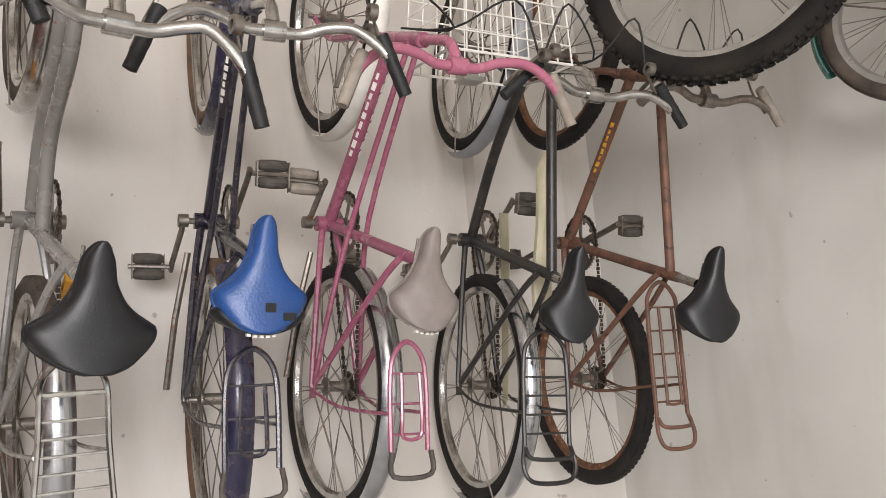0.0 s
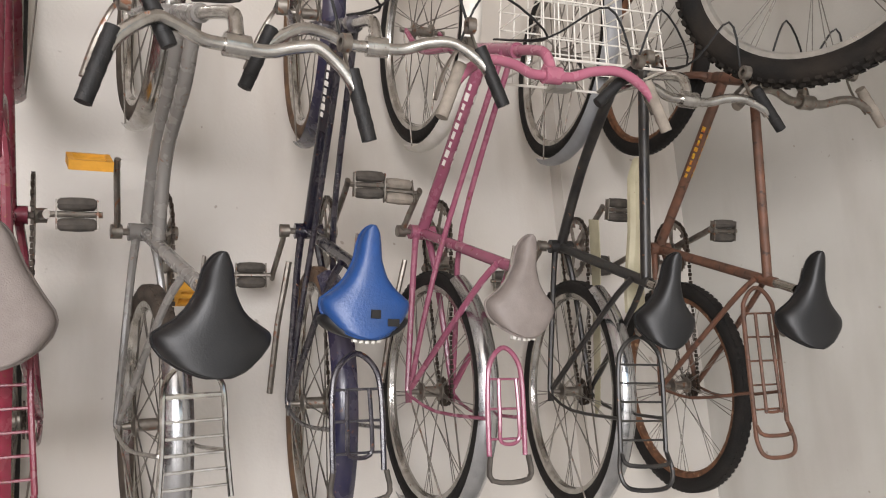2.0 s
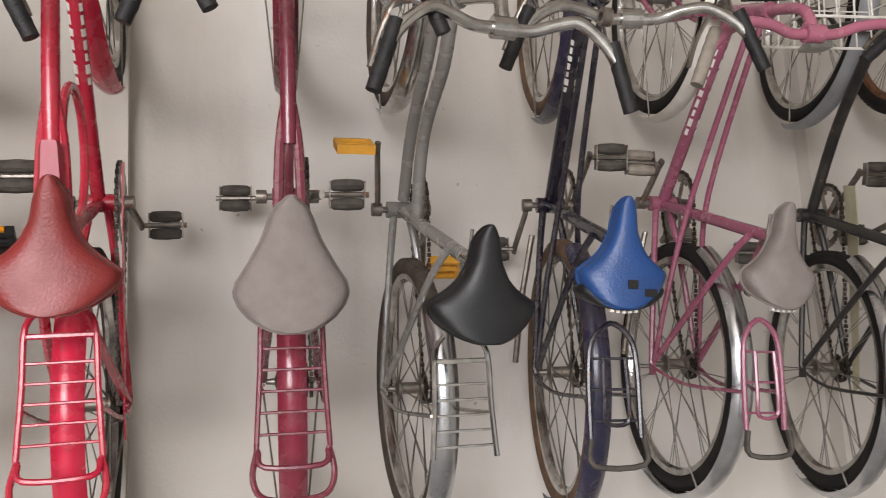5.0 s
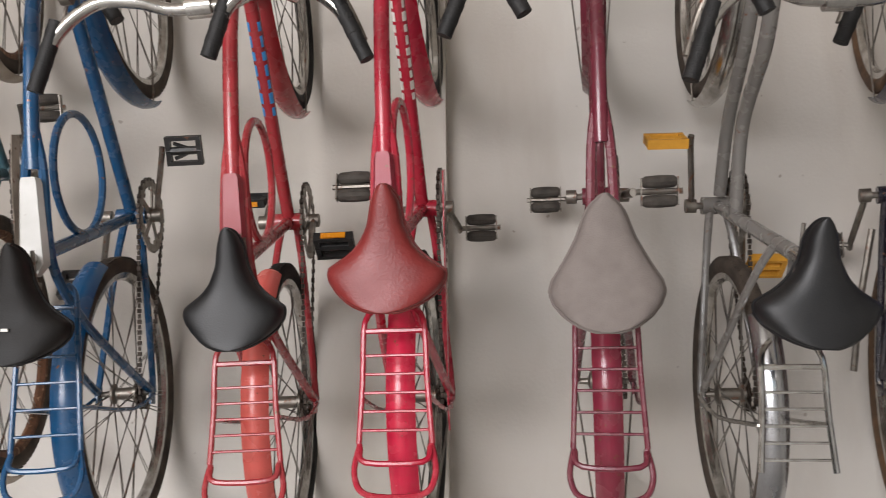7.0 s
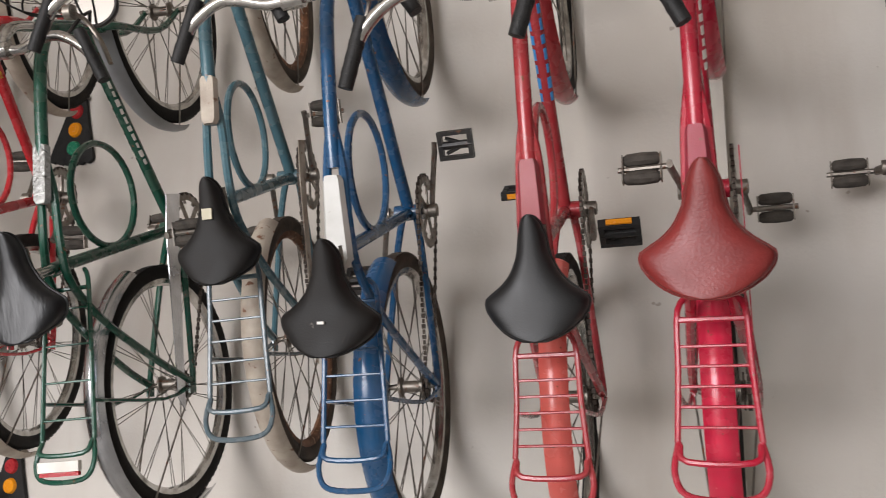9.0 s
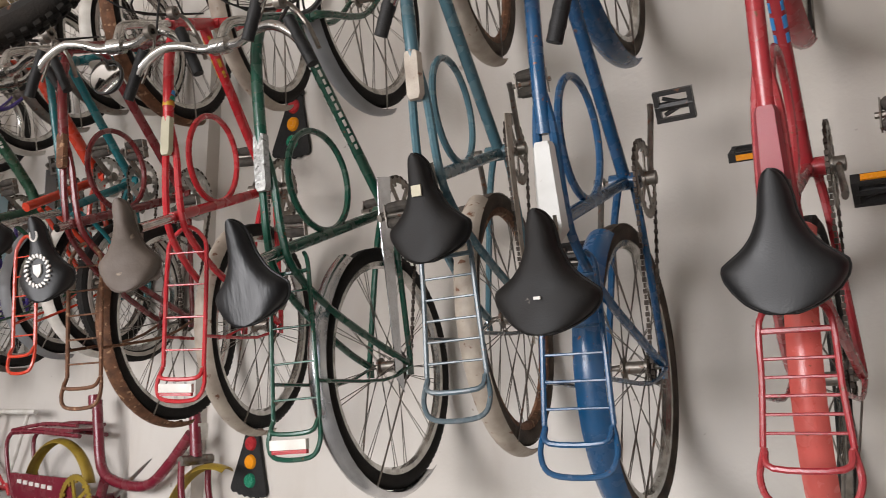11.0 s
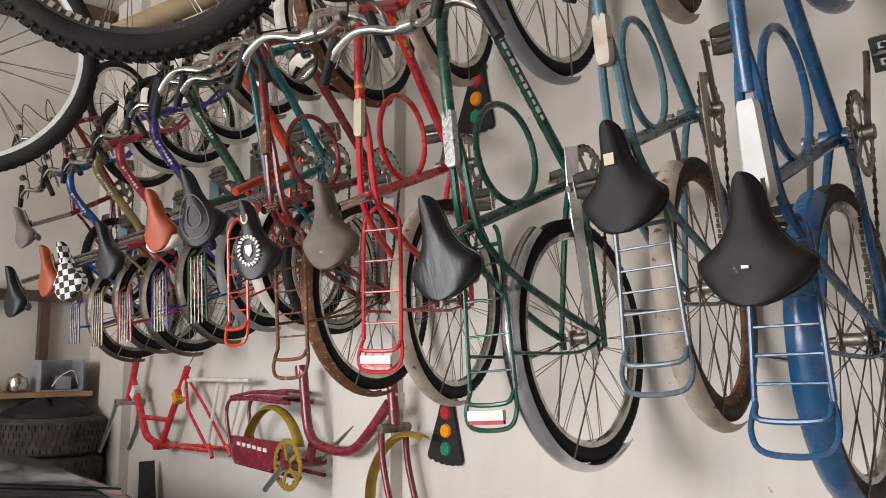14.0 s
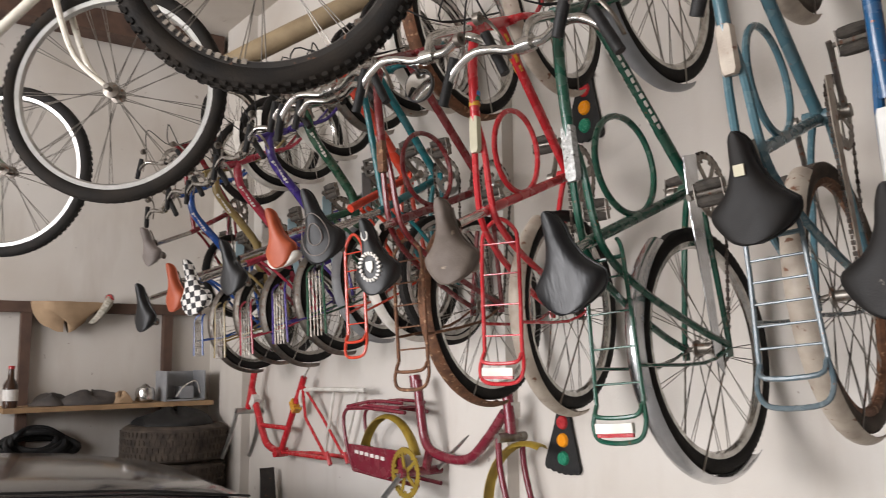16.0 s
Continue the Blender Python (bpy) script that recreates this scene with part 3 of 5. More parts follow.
    # stem, bar, grips, levers
    b = dict(kind="swept", mat=CHROME, grip=RUBBER, v=1.04 if not small else 0.79, half=0.235 if not small else 0.21, rise=0.022, back=0.10 if not small else 0.06)
    b.update(bar or {})
    sv = b["v"] + tall
    cu = on_axis(sv)
    clamp = (cu[0] - 0.055, sv)
    sg = Geo().tube(curve([P3(head_t), P3(on_axis(sv - 0.035)), (0, cu[0] - 0.02, sv - 0.006), P3(clamp)], 4), 0.012, 10)
    sg.lathe([(-0.02, 0), (-0.02, 0.019), (0.02, 0.019), (0.02, 0)], (0, *clamp), 12)
    sg.lathe([(-0.013, 0), (-0.013, 0.006), (0.013, 0.006), (0.013, 0)], (0, clamp[0] + 0.022, clamp[1] - 0.008), 6)
    part("stem", sg, b["mat"] if b["mat"] is not mat else CHROME, bike, m=S)
    half = handlebar_pts(b["kind"], clamp, b["half"], b["rise"], b["back"])
    right = curve(half, 5)
    left = [Vector((-p.x, p.y, p.z)) for p in right]
    hb = part("handlebar", Geo().tube(left[:0:-1] + right, 0.011, 10), b["mat"], bike, m=S)
    for side in (right, left):
        e, d = side[-1], (side[-1] - side[-4]).normalized()
        gp = Geo().tube([e - d * 0.115, e - d * 0.11, e - d * 0.02, e - d * 0.005, e + d * 0.004], 0.0128, 10)
        for k in range(4):
            gp.tube([e - d * (0.1 - k * 0.024), e - d * (0.09 - k * 0.024)], 0.0134, 10)
        part("grip", gp, b["grip"], hb)
        if lever and not bare:
            out = Vector((0.3 if side is right else -0.3, 0.2, -0.9)).normalized()
            a = e - d * 0.16
            lg = Geo().tube(curve([a, a + out * 0.03 + d * 0.01, a + out * 0.045 + d * 0.06, a + out * 0.04 + d * 0.12], 4), 0.0055, 6, flat=0.6)
            lg.lathe([(-0.008, 0.008), (-0.008, 0.016), (0.008, 0.016), (0.008, 0.008)], a, 10)
            part("brake_lever", lg, b.get("lever_mat", STEEL), hb)
            cab = curve([a + out * 0.03, a + Vector((0, 0.12, -0.0)) - Vector((a.x * 0.3, 0, 0)), Vector((0.02, clamp[0] + 0.10, clamp[1] - 0.03)), Vector((0.015, *on_axis(head_t[1] - 0.12))) + Vector((0, 0.03, 0))], 5)
            part("brake_cable", Geo().tube(cab, 0.0026, 6), RUBBER, hb)
    if mirror:
        mx, mu, mv = mirror
        part("mirror_stalk", Geo().tube(curve([(mx * 0.8, clamp[0], clamp[1] + 0.02), (mx * 0.9, (mu + clamp[0]) / 2 + 0.02, mv + 0.02), (mx, mu, mv - 0.012)], 4), 0.004, 6), BLACK_METAL, hb)
        hous = Geo().ring_skin([[(mx + r * math.cos(a), mu + r * 0.95 * math.sin(a), mv + h) for a in (2 * math.pi * k / 24 for k in range(24))] for r, h in ((0.02, -0.02), (0.046, -0.008), (0.05, 0.0), (0.048, 0.006))])
        part("mirror_housing", hous, BLACK_METAL, hb)
        part("mirror_glass", Geo().ring_skin([[(mx + r * math.cos(a), mu + r * 0.95 * math.sin(a), mv + h) for a in (2 * math.pi * k / 24 for k in range(24))] for r, h in ((0.044, 0.0045), (0.044, 0.0075))]), MIRROR, hb, "round mirror glass")
    # saddle on its post
    if saddle:
        sd = dict(mat=LEATHER, length=0.27, width=0.2, thick=0.055, shape="flared")
        sd.update(saddle)
        v = sd.get("v", seat_v if not small else 0.88) + tall
        u = sd.get("u", seat_u if not small else 0.07)
        part("seat_post", Geo().tube([P3(seat_top), (0, seat_top[0] - (v - 0.05 - seat_top[1]) * 0.38, v - 0.05)], 0.0125, 10), CHROME, bike)
        s = part("saddle", saddle_geo(sd["length"], sd["width"], sd["thick"], sd["shape"]), sd["mat"], bike, sd.get("label", ""), pose(0, u, v, sd.get("tip", 4), sd.get("roll", 0), sd.get("turn", 0)))
        rails = Geo()
        for k in (-1, 1):
            rails.tube(curve([(k * 0.02, 0.2, -0.04), (k * 0.022, 0.12, -0.062), (k * 0.035, 0.03, -0.05)], 3), 0.0035, 6)
            rails.lathe([(0, 0.004), (0.006, 0.018), (0.012, 0.022), (0.018, 0.018), (0.024, 0.004)], (k * 0.055 - 0.012, 0.045, -0.062), 10)
        rails.box((0, 0.13, -0.062), (0.05, 0.03, 0.022))
        part("saddle_undercarriage", rails, STEEL, s)
        part("welt", saddle_welt(sd["length"], sd["width"], sd["thick"], sd["shape"]), sd.get("welt", sd["mat"]), s)
        for deco in sd.get("deco", ()):
            deco(s)
    # carrier
    if rack is not None:
        r = dict(mat=mat, half=0.062, front=0.10, rear=-0.20, v=0.735, bars=5, hoop=True, stay=True, mudflap=None)
        r.update(rack)
        if r.get("foot"):
            r["hoop"], r["rear"] = False, r["rear"] - 0.04
        h, v = r["half"], r["v"]
        rg, cross = Geo(), []
        f, e = r["front"], r["rear"]
        rods_of = []
        if r.get("arch"):
            rg.tube(curve([(-h, e, v), (-h * 0.98, f - 0.06, v), (-h * 0.75, f, v), (0, f + 0.03, v), (h * 0.75, f, v), (h * 0.98, f - 0.06, v), (h, e, v)], 5), 0.006, 8)
        else:
            rails = [curve([(s * 0.03, f + 0.05, v - 0.02), (s * h * 0.86, f + 0.02, v), (s * h * 0.93, f - 0.08, v), (s * h * 1.05, e, v)], 4) for s in (-1, 1)]
            rg.tube(rails[0], 0.0054, 8)
            rods_of.append(("carrier_rail", Geo().tube(rails[1], 0.0054, 8)))
            cross.append(Geo().tube([(-h * 0.9, f + 0.004, v), (h * 0.9, f + 0.004, v)], 0.005, 6))
        for k in range(r["bars"]):
            u = f - 0.04 - (f - 0.05 - e) * k / (r["bars"] - 0.6)
            cross.append(Geo().tube([(-h, u, v), (h, u, v)], 0.0027, 6))
        if r["hoop"]:
            rods_of.append(("carrier_hoop", Geo().tube(curve([(-h * 1.02, e, v), (-h * 1.15, e - 0.05, v + 0.012), (-h * 0.75, e - 0.085, v + 0.018), (h * 0.75, e - 0.085, v + 0.018), (h * 1.15, e - 0.05, v + 0.012), (h * 1.02, e, v)], 5), 0.0056, 8)))
            cross.append(Geo().tube(curve([(-h, e - 0.005, v + 0.004), (-h * 0.8, e - 0.03, v + 0.02), (h * 0.8, e - 0.03, v + 0.02), (h, e - 0.005, v + 0.004)], 4), 0.0055, 8))
        for s in (-1, 1):
            rods_of.append(("carrier_strut", Geo().tube(curve([(s * h, e + 0.08, v - 0.004), (s * (h + 0.004), e * 0.35, R + 0.14), (s * 0.068, -0.005, R)], 3), 0.0045, 6)))
        if r.get("extra"):
            for s in (-0.6, -0.2, 0.2, 0.6):
                cross.append(Geo().tube([(s * h, f + 0.02, v + 0.004), (s * h, e - 0.005, v + 0.004)], 0.0034, 6))
        rk = part("carrier", rg, r["mat"], bike, r.get("label", ""))
        for rod_name, rod in rods_of:
            part(rod_name, rod, r["mat"], rk)
        for cg in cross:
            part("carrier_bar", cg, r.get("bar_mat", r["mat"]), rk)
        if r.get("clip"):
            part("spring_clip", Geo().tube(curve([(-0.022, f - 0.04, v + 0.012), (-0.024, e * 0.5, v + 0.016), (-0.02, e + 0.03, v + 0.012), (0.02, e + 0.03, v + 0.012), (0.024, e * 0.5, v + 0.016), (0.022, f - 0.04, v + 0.012)], 4), 0.0045, 6), r["mat"], rk)
        if r.get("reflector"):
            part("reflector", Geo().box((0, e - 0.055, v + 0.03), (0.1, 0.022, 0.012)), WHITE_PLASTIC, rk, "white plastic reflector bar")
            part("reflector_lens", Geo().box((0, e - 0.071, v + 0.028), (0.095, 0.009, 0.009)), REFLECTOR_RED, rk, "red reflector strip")
        if r.get("foot"):
            part("end_cap", Geo().tube(curve([(-h * 1.05, e, v + 0.01), (-h, e - 0.05, v + 0.012), (h, e - 0.05, v + 0.012), (h * 1.05, e, v + 0.01)], 4), 0.008, 8, flat=0.7), GREY_RUBBER, rk, "grey rubber end of the carrier")
    # cranks, pedals, chain
    cr = 0.165 if not small else 0.145
    c = radians(crank)
    ring_r = 0.092 if not small else 0.075
    xr = 0.048
    part("chainring", gear_mesh(ring_r, 0.0035, 44), ring_mat or STEEL, bike, m=Matrix.Translation((xr, *bb)) @ Matrix.Rotation(c, 4, "X"))
    for s in (1, -1):
        d = Vector((0, math.cos(c) * s, math.sin(c) * s))
        a = Vector((s * 0.062, *bb))
        e = a + d * cr + Vector((s * 0.012, 0, 0))
        cg = Geo().tube([a, a + d * 0.03, e - d * 0.01, e + d * 0.012], 0.0105, 8, flat=0.7)
        cg.lathe([(-0.012, 0), (-0.012, 0.017), (0.012, 0.017), (0.014, 0.008), (0.014, 0)], a, 12)
        if s < 0:
            cg.tube([(-0.066, *bb), (0.066, *bb)], 0.008, 8)
        part("crank", cg, STEEL if not bare else ALU, bike)
        pedal(bike, Matrix.Translation(e + Vector((s * 0.012, 0, 0))) @ (pose(0, 0, 0, pedal_tilt, 0, 0) if s > 0 else pose(0, 0, 0, pedal_tilt, 0, 180)), pedal_kind, pedal_mat or GREY_RUBBER)
    part("chain", chain_geo(bb, ring_r, ax_r, 0.036, xr - 0.002), CHAIN, bike)
    if chainguard:
        cgm, wide = chainguard
        o = [(bb[0] + 0.075, bb[1] + 0.075), (bb[0] + 0.06, bb[1] + 0.108 + wide), (bb[0] - 0.05, bb[1] + 0.112 + wide), (-0.04, R + 0.052 + wide * 0.5), (-0.075, R + 0.035), (bb[0] - 0.08, bb[1] + 0.085)]
        part("chain_guard", Geo().slab(o, 0, xr + 0.012, xr + 0.0145), cgm, bike)
    if badge:
        bmat, u0, u1, wdt, blabel = badge
        vtop = lambda u: 0.842 - max(0, 0.42 - u) * 0.16
        bg = Geo()
        bg.ring_skin([[(-wdt * w, u, vtop(u) - 0.012), (-wdt * 0.7 * w, u, vtop(u)), (wdt * 0.7 * w, u, vtop(u)), (wdt * w, u, vtop(u) - 0.012)]
                      for u, w in (((u0 - 0.004, 0.7), (u0 + 0.006, 1.0), ((u0 + u1) / 2, 1.0), (u1 - 0.006, 1.0), (u1, 0.7)) if wdt < 0.0225 else
                                   ((u0 - 0.022, 0.35), (u0, 1.0), ((u0 + u1) / 2, 0.85), (u1 - 0.008, 0.72), (u1, 0.6)))])
        part("cover_plate", bg, bmat, bike, blabel)
    if decal:
        dm, a, b2, n = decal
        lo, hi = Vector(P3(bb)), Vector(P3(on_axis(head_b[1] + 0.025)))
        if style == "beam":
            lo, hi = Vector((0, head_t[0] - 0.20, 0.535)), Vector((0, head_t[0] - 0.08, head_t[1] - 0.055))
        rr = {"beam": 0.0215, "mixte": 0.0168}.get(style, 0.0158)
        q = Matrix.Rotation(math.atan2(hi.z - lo.z, hi.y - lo.y), 3, "X")
        for k in range(n):
            dg = Geo()
            c3 = lo.lerp(hi, a + (b2 - a) * (k + 0.5) / n)
            half = (hi - lo).length * (b2 - a) / n * (0.30 + 0.08 * (k % 2))
            wide = (0.24, 0.33, 0.2)[k % 3]
            for sgn in (0.75, math.pi - 0.75):
                dg = Geo()
                loop = [(rad, sgn + wide * t) for rad, ts in ((rr + 0.0006, (-1, -0.5, 0, 0.5, 1)), (rr - 0.001, (1, 0.5, 0, -0.5, -1))) for t in ts]
                dg.ring_skin([[c3 + q @ Vector((rad * math.cos(w), e * half, rad * math.sin(w))) for rad, w in loop] for e in (-1, 1)])
                part("letter_bar", dg, dm, bike)
    for bm_, u in bands:
        part("tube_band", Geo().tube([(0, u - 0.006, 0.8305), (0, u + 0.006, 0.8305)], 0.0158, 12), bm_, bike)
    if place is not None:                                           # cords up to the ceiling
        for u, v in ((0.30, 0.79), (0.74, 0.83)):
            a = place @ Vector((0, u, v))
            top = place.inverted() @ Vector((a.x, a.y, TOP))
            part("hanging_cord", Geo().tube([(0, u, v), top], 0.005, 6), GRIP_GREY, bike)
    if stand:
        part("kickstand", Geo().tube([(-0.05, 0.36, 0.28), (-0.075, 0.2, 0.24), (-0.09, 0.03, 0.2)], 0.008, 8), STEEL, bike)
    return bike


# ---------------------------------------------------------------- the bicycles, from the right end of the wall to the left
ALU_GUARD = material("polished_mudguard", srgb("cfd0d2"), srgb("9fa0a3"), 0.22, 1.0, 12, 0.8, 0.05, 200)
DIRTY_GUARD = material("weathered_white_mudguard", srgb("b5aa9b"), srgb("85776a"), 0.6, 0, 16, 0.8, 0.2, 200, RUST, 40, 0.64)
GREY_GUARD = material("grey_plastic_mudguard", srgb("8f9092"), srgb("6f6e6e"), 0.45, 0, 12, 0.6, 0.05, 200)
CREAM = material("cream_chain_guard", srgb("b9b297"), srgb("968d74"), 0.5, 0, 14, 0.7, 0.1, 200, RUST, 60, 0.68)
PALE_BLUE = material("pale_blue_chain_guard", srgb("a9c3cc"), srgb("8aa3ac"), 0.45, 0, 14, 0.6, 0.1, 200, RUST, 60, 0.7)
LETTER_WHITE = material("white_lettering", srgb("d9d4cd"), srgb("b3aca4"), 0.5, 0, 60, 0.5)
LETTER_BLUE = material("blue_lettering", srgb("3e8fd0"), srgb("2f6fa5"), 0.5, 0, 60, 0.5)
LETTER_YELLOW = material("yellow_and_red_lettering", srgb("d3b32a"), srgb("a83a22"), 0.5, 0, 80, 1.0)
ORANGE_PEDAL = material("amber_pedal_block", srgb("d79a2e"), srgb("b07c22"), 0.6, 0, 40, 0.6, 0.2, 200)


def letters(n, w, y, z, h=0.014, mat=LETTER_WHITE):
    """Bars in place of the lettering at the back edge of a saddle."""
    def put(s):
        for k in range(n):
            x = (k - (n - 1) / 2) * w * 1.35
            part("letter_bar", Geo().box((x, y + 4.2 * x * x, z), (w * 0.8, 0.006, h)), mat, s)
    return put


def patch(x, y, z, sx, sy, mat, name="patch"):
    return lambda s: part(name, Geo().box((x, y, z), (sx, sy, 0.005)), mat, s)


def skirt(mat, width, length):
    """A second-colour band along the rear edge of a saddle."""
    return lambda s: part("saddle_skirt", saddle_geo(length, width * 1.015, 0.06), mat, s, "", pose(0, -0.004, -0.012, 0, 0, 0) @ Matrix.Diagonal((1, 0.62, 0.98, 1)))


WORN_BROWN = material("worn_brown_grey_vinyl", srgb("6b6058"), srgb("4f443b"), 0.65, 0, 12, 0.9, 0.2, 200, srgb("9b8a78"), 26, 0.7)


def emblem(mat):
    """A printed wreath round a small shield, as a thin raised film."""
    def put(s):
        for k in range(20):
            a = 2 * math.pi * (k + 0.5) / 20
            part("emblem_leaf", Geo().box((0.033 * math.cos(a), 0.085 + 0.042 * math.sin(a), 0.001), (0.012, 0.006, 0.006), Matrix.Rotation(a + 0.5, 3, "Z")), mat, s)
        part("emblem_shield", Geo().slab([(-0.012, 0.102), (0.012, 0.102), (0.011, 0.08), (0, 0.066), (-0.011, 0.08)], 2, -0.004, 0.003), mat, s)
        part("emblem_ring", Geo().tube([(0.010 * math.cos(a), 0.185 + 0.016 * math.sin(a), 0.002) for a in (2 * math.pi * k / 16 for k in range(16))], 0.003, 6, closed=True), mat, s)
    return put


def oval_print(mat):
    """Two nested printed outlines on the top of a saddle."""
    def put(s):
        for r, w in ((0.026, 0.0022), (0.05, 0.0018)):
            part("printed_outline", Geo().tube([(r * (1 - 0.25 * math.sin(a)) * math.cos(a), 0.10 + r * 1.5 * math.sin(a), 0.0) for a in (2 * math.pi * k / 28 for k in range(28))], w, 6, closed=True), mat, s)
    return put


def checkered():
    m = bpy.data.materials.new("black_and_white_checked_cloth")
    m.use_nodes = True
    n, l = m.node_tree.nodes, m.node_tree.links
    ch, co = n.new("ShaderNodeTexChecker"), n.new("ShaderNodeTexCoord")
    ch.inputs["Scale"].default_value = 38
    ch.inputs["Color1"].default_value, ch.inputs["Color2"].default_value = srgb("d6d2cc"), srgb("232223")
    l.new(co.outputs["Object"], ch.inputs["Vector"])
    l.new(ch.outputs["Color"], n["Principled BSDF"].inputs["Base Color"])
    n["Principled BSDF"].inputs["Roughness"].default_value = 0.7
    return m


GREY_VINYL = material("worn_grey_vinyl", srgb("7f7671"), srgb("645b55"), 0.6, 0, 18, 0.7, 0.2, 200, srgb("a86a42"), 24, 0.74)
BLUE_VINYL = material("blue_vinyl", srgb("1f4278"), srgb("1a355e"), 0.4, 0, 16, 0.6, 0.2, 200)
ORANGE_VINYL = material("orange_brown_vinyl", srgb("a8502f"), srgb("8a3d25"), 0.5, 0, 16, 0.6, 0.2, 200)
BROWN = material("rusting_brown_enamel", srgb("6b4634"), srgb("4a372c"), 0.6, 0, 26, 0.9, 0.3, 240, srgb("3c2a20"), 60, 0.6)
bicycle('rust-brown diamond-frame bicycle with a narrow black saddle', 1.943, 1.565, yaw=-11.097,
        style='diamond', frame_mat=BROWN, rim=RUSTY, tyre_r=0.025,
        saddle=dict(roll=-9, width=0.173, length=0.239, u=0.076, v=0.921, turn=-7.04),
        rack=dict(arch=True, half=0.052, bars=5, clip=True, front=0.223, rear=-0.107, v=0.721),
        crank=80, decal=(LETTER_YELLOW, 0.45, 0.75, 8),
        bar=dict(mat=STEEL, grip=GRIP_GREY, v=0.983, half=0.227, back=0.039), tall=0.0, lean=1.485, back_lean=0.426, off=0.065, R=0.324, wheel_base=1.077, steer=-2.056)
black_bike = bicycle('black bicycle with a bent frame and cream chain guard', 1.569, 1.575, yaw=-13.359, colour='3a3a3d',
        style='curved', frame_mat=BLACK_METAL,
        saddle=dict(roll=-6, width=0.147, length=0.224, u=0.091, v=0.882, turn=-4.44),
        rack=dict(arch=True, bars=5, rear=-0.151, front=0.1, v=0.733),
        guards=dict(rear=ALU_GUARD, front=GREY_GUARD, to=205),
        crank=55, chainguard=(CREAM, 0.03), lean=4.431, back_lean=0.538, off=0.011, R=0.328, wheel_base=1.052, steer=-1.345,
        bar=dict(v=1.004, half=0.238, back=0.044))
bicycle("pink ladies' bicycle with a worn grey saddle", 1.052, 1.606, yaw=-4.786, colour='88495f',
        style='mixte',
        saddle=dict(roll=-4, width=0.160, length=0.219, mat=GREY_VINYL, deco=[letters(5, 0.0085, -0.004, -0.026)], u=0.101, v=0.837, turn=-2.283),
        rack=dict(arch=True, half=0.045, foot=True, clip=True, rear=-0.109, bars=3, front=0.057, v=0.728),
        guards=dict(rear=ALU_GUARD, front=WHITE_PLASTIC, to=215),
        crank=245, pedal_mat=GRIP_GREY,
        bar=dict(mat=paint('9a586c', 0.4, False), grip=GRIP_GREY, half=0.27, back=0.11, v=0.971), decal=(LETTER_WHITE, 0.4, 0.85, 9), stand=True, lean=3.238, back_lean=0.461, off=0.006, R=0.323, wheel_base=1.026, steer=4.018)
bicycle("navy blue ladies' bicycle with a blue saddle", 0.754, 1.596, yaw=-10.519, colour='10101f',
        style='mixte',
        saddle=dict(width=0.173, length=0.209, mat=BLUE_VINYL, deco=[letters(5, 0.0085, -0.006, -0.03), skirt(LEATHER, 0.175, 0.215), patch(0.01, 0.045, 0.0, 0.018, 0.016, LEATHER_DULL), patch(0.045, 0.03, -0.003, 0.022, 0.014, LEATHER_DULL)], u=0.106, v=0.895, turn=-1.938, roll=0),
        rack=dict(arch=True, half=0.05, foot=True, clip=True, rear=-0.098, bars=3, front=0.057, v=0.781),
        guards=dict(rear=paint('1d1d36'), front=paint('1d1d36'), to=205),
        crank=55, stand=True, tyre=TYRE_TAN, decal=(LETTER_WHITE, 0.6, 0.85, 7),
        bar=dict(kind='swept', half=0.24, v=0.997, back=0.1), lean=2.225, back_lean=-0.32, off=0.01, R=0.335, wheel_base=1.025, steer=0.8)
bicycle('silver-grey bicycle with a wide black saddle', 0.307, 1.588, yaw=-0.237, pedal_tilt=62, colour='706d69',
        style='step',
        saddle=dict(u=0.088, width=0.197, length=0.202, v=0.926, turn=-1.452, roll=0),
        rack=dict(mat=CHROME, hoop=False, bars=5, half=0.06, rear=-0.12, front=0.057, v=0.752),
        guards=dict(rear=ALU_GUARD, front=CHROME, **{'from': 60}),
        crank=215, pedal_kind='flat', pedal_mat=ORANGE_PEDAL, tyre=TYRE_DUSTY,
        bar=dict(half=0.217, back=0.126, v=1.067), lean=0.354, back_lean=1.662, off=0.005, R=0.314, wheel_base=1.025, steer=-1.856)
bicycle('dark maroon bicycle with a grey cloth saddle cover', 0.051, 1.614, yaw=-5.046, colour='651f30',
        style='loop',
        saddle=dict(width=0.190, length=0.222, shape='pear', mat=material('grey_cloth_cover', srgb('786f6a'), srgb('675f5a'), 0.85, 0, 30, 0.5, 0.3, 400), u=0.077, v=0.913, turn=-0.158, roll=0),
        rack=dict(front=0.1, rear=-0.118, v=0.73),
        guards=dict(rear=paint('7c2438'), front=paint('651f30')),
        crank=101, lean=0.338, back_lean=0.703, off=0.014, R=0.33, wheel_base=1.05,
        bar=dict(v=1.04, half=0.24, back=0.1))
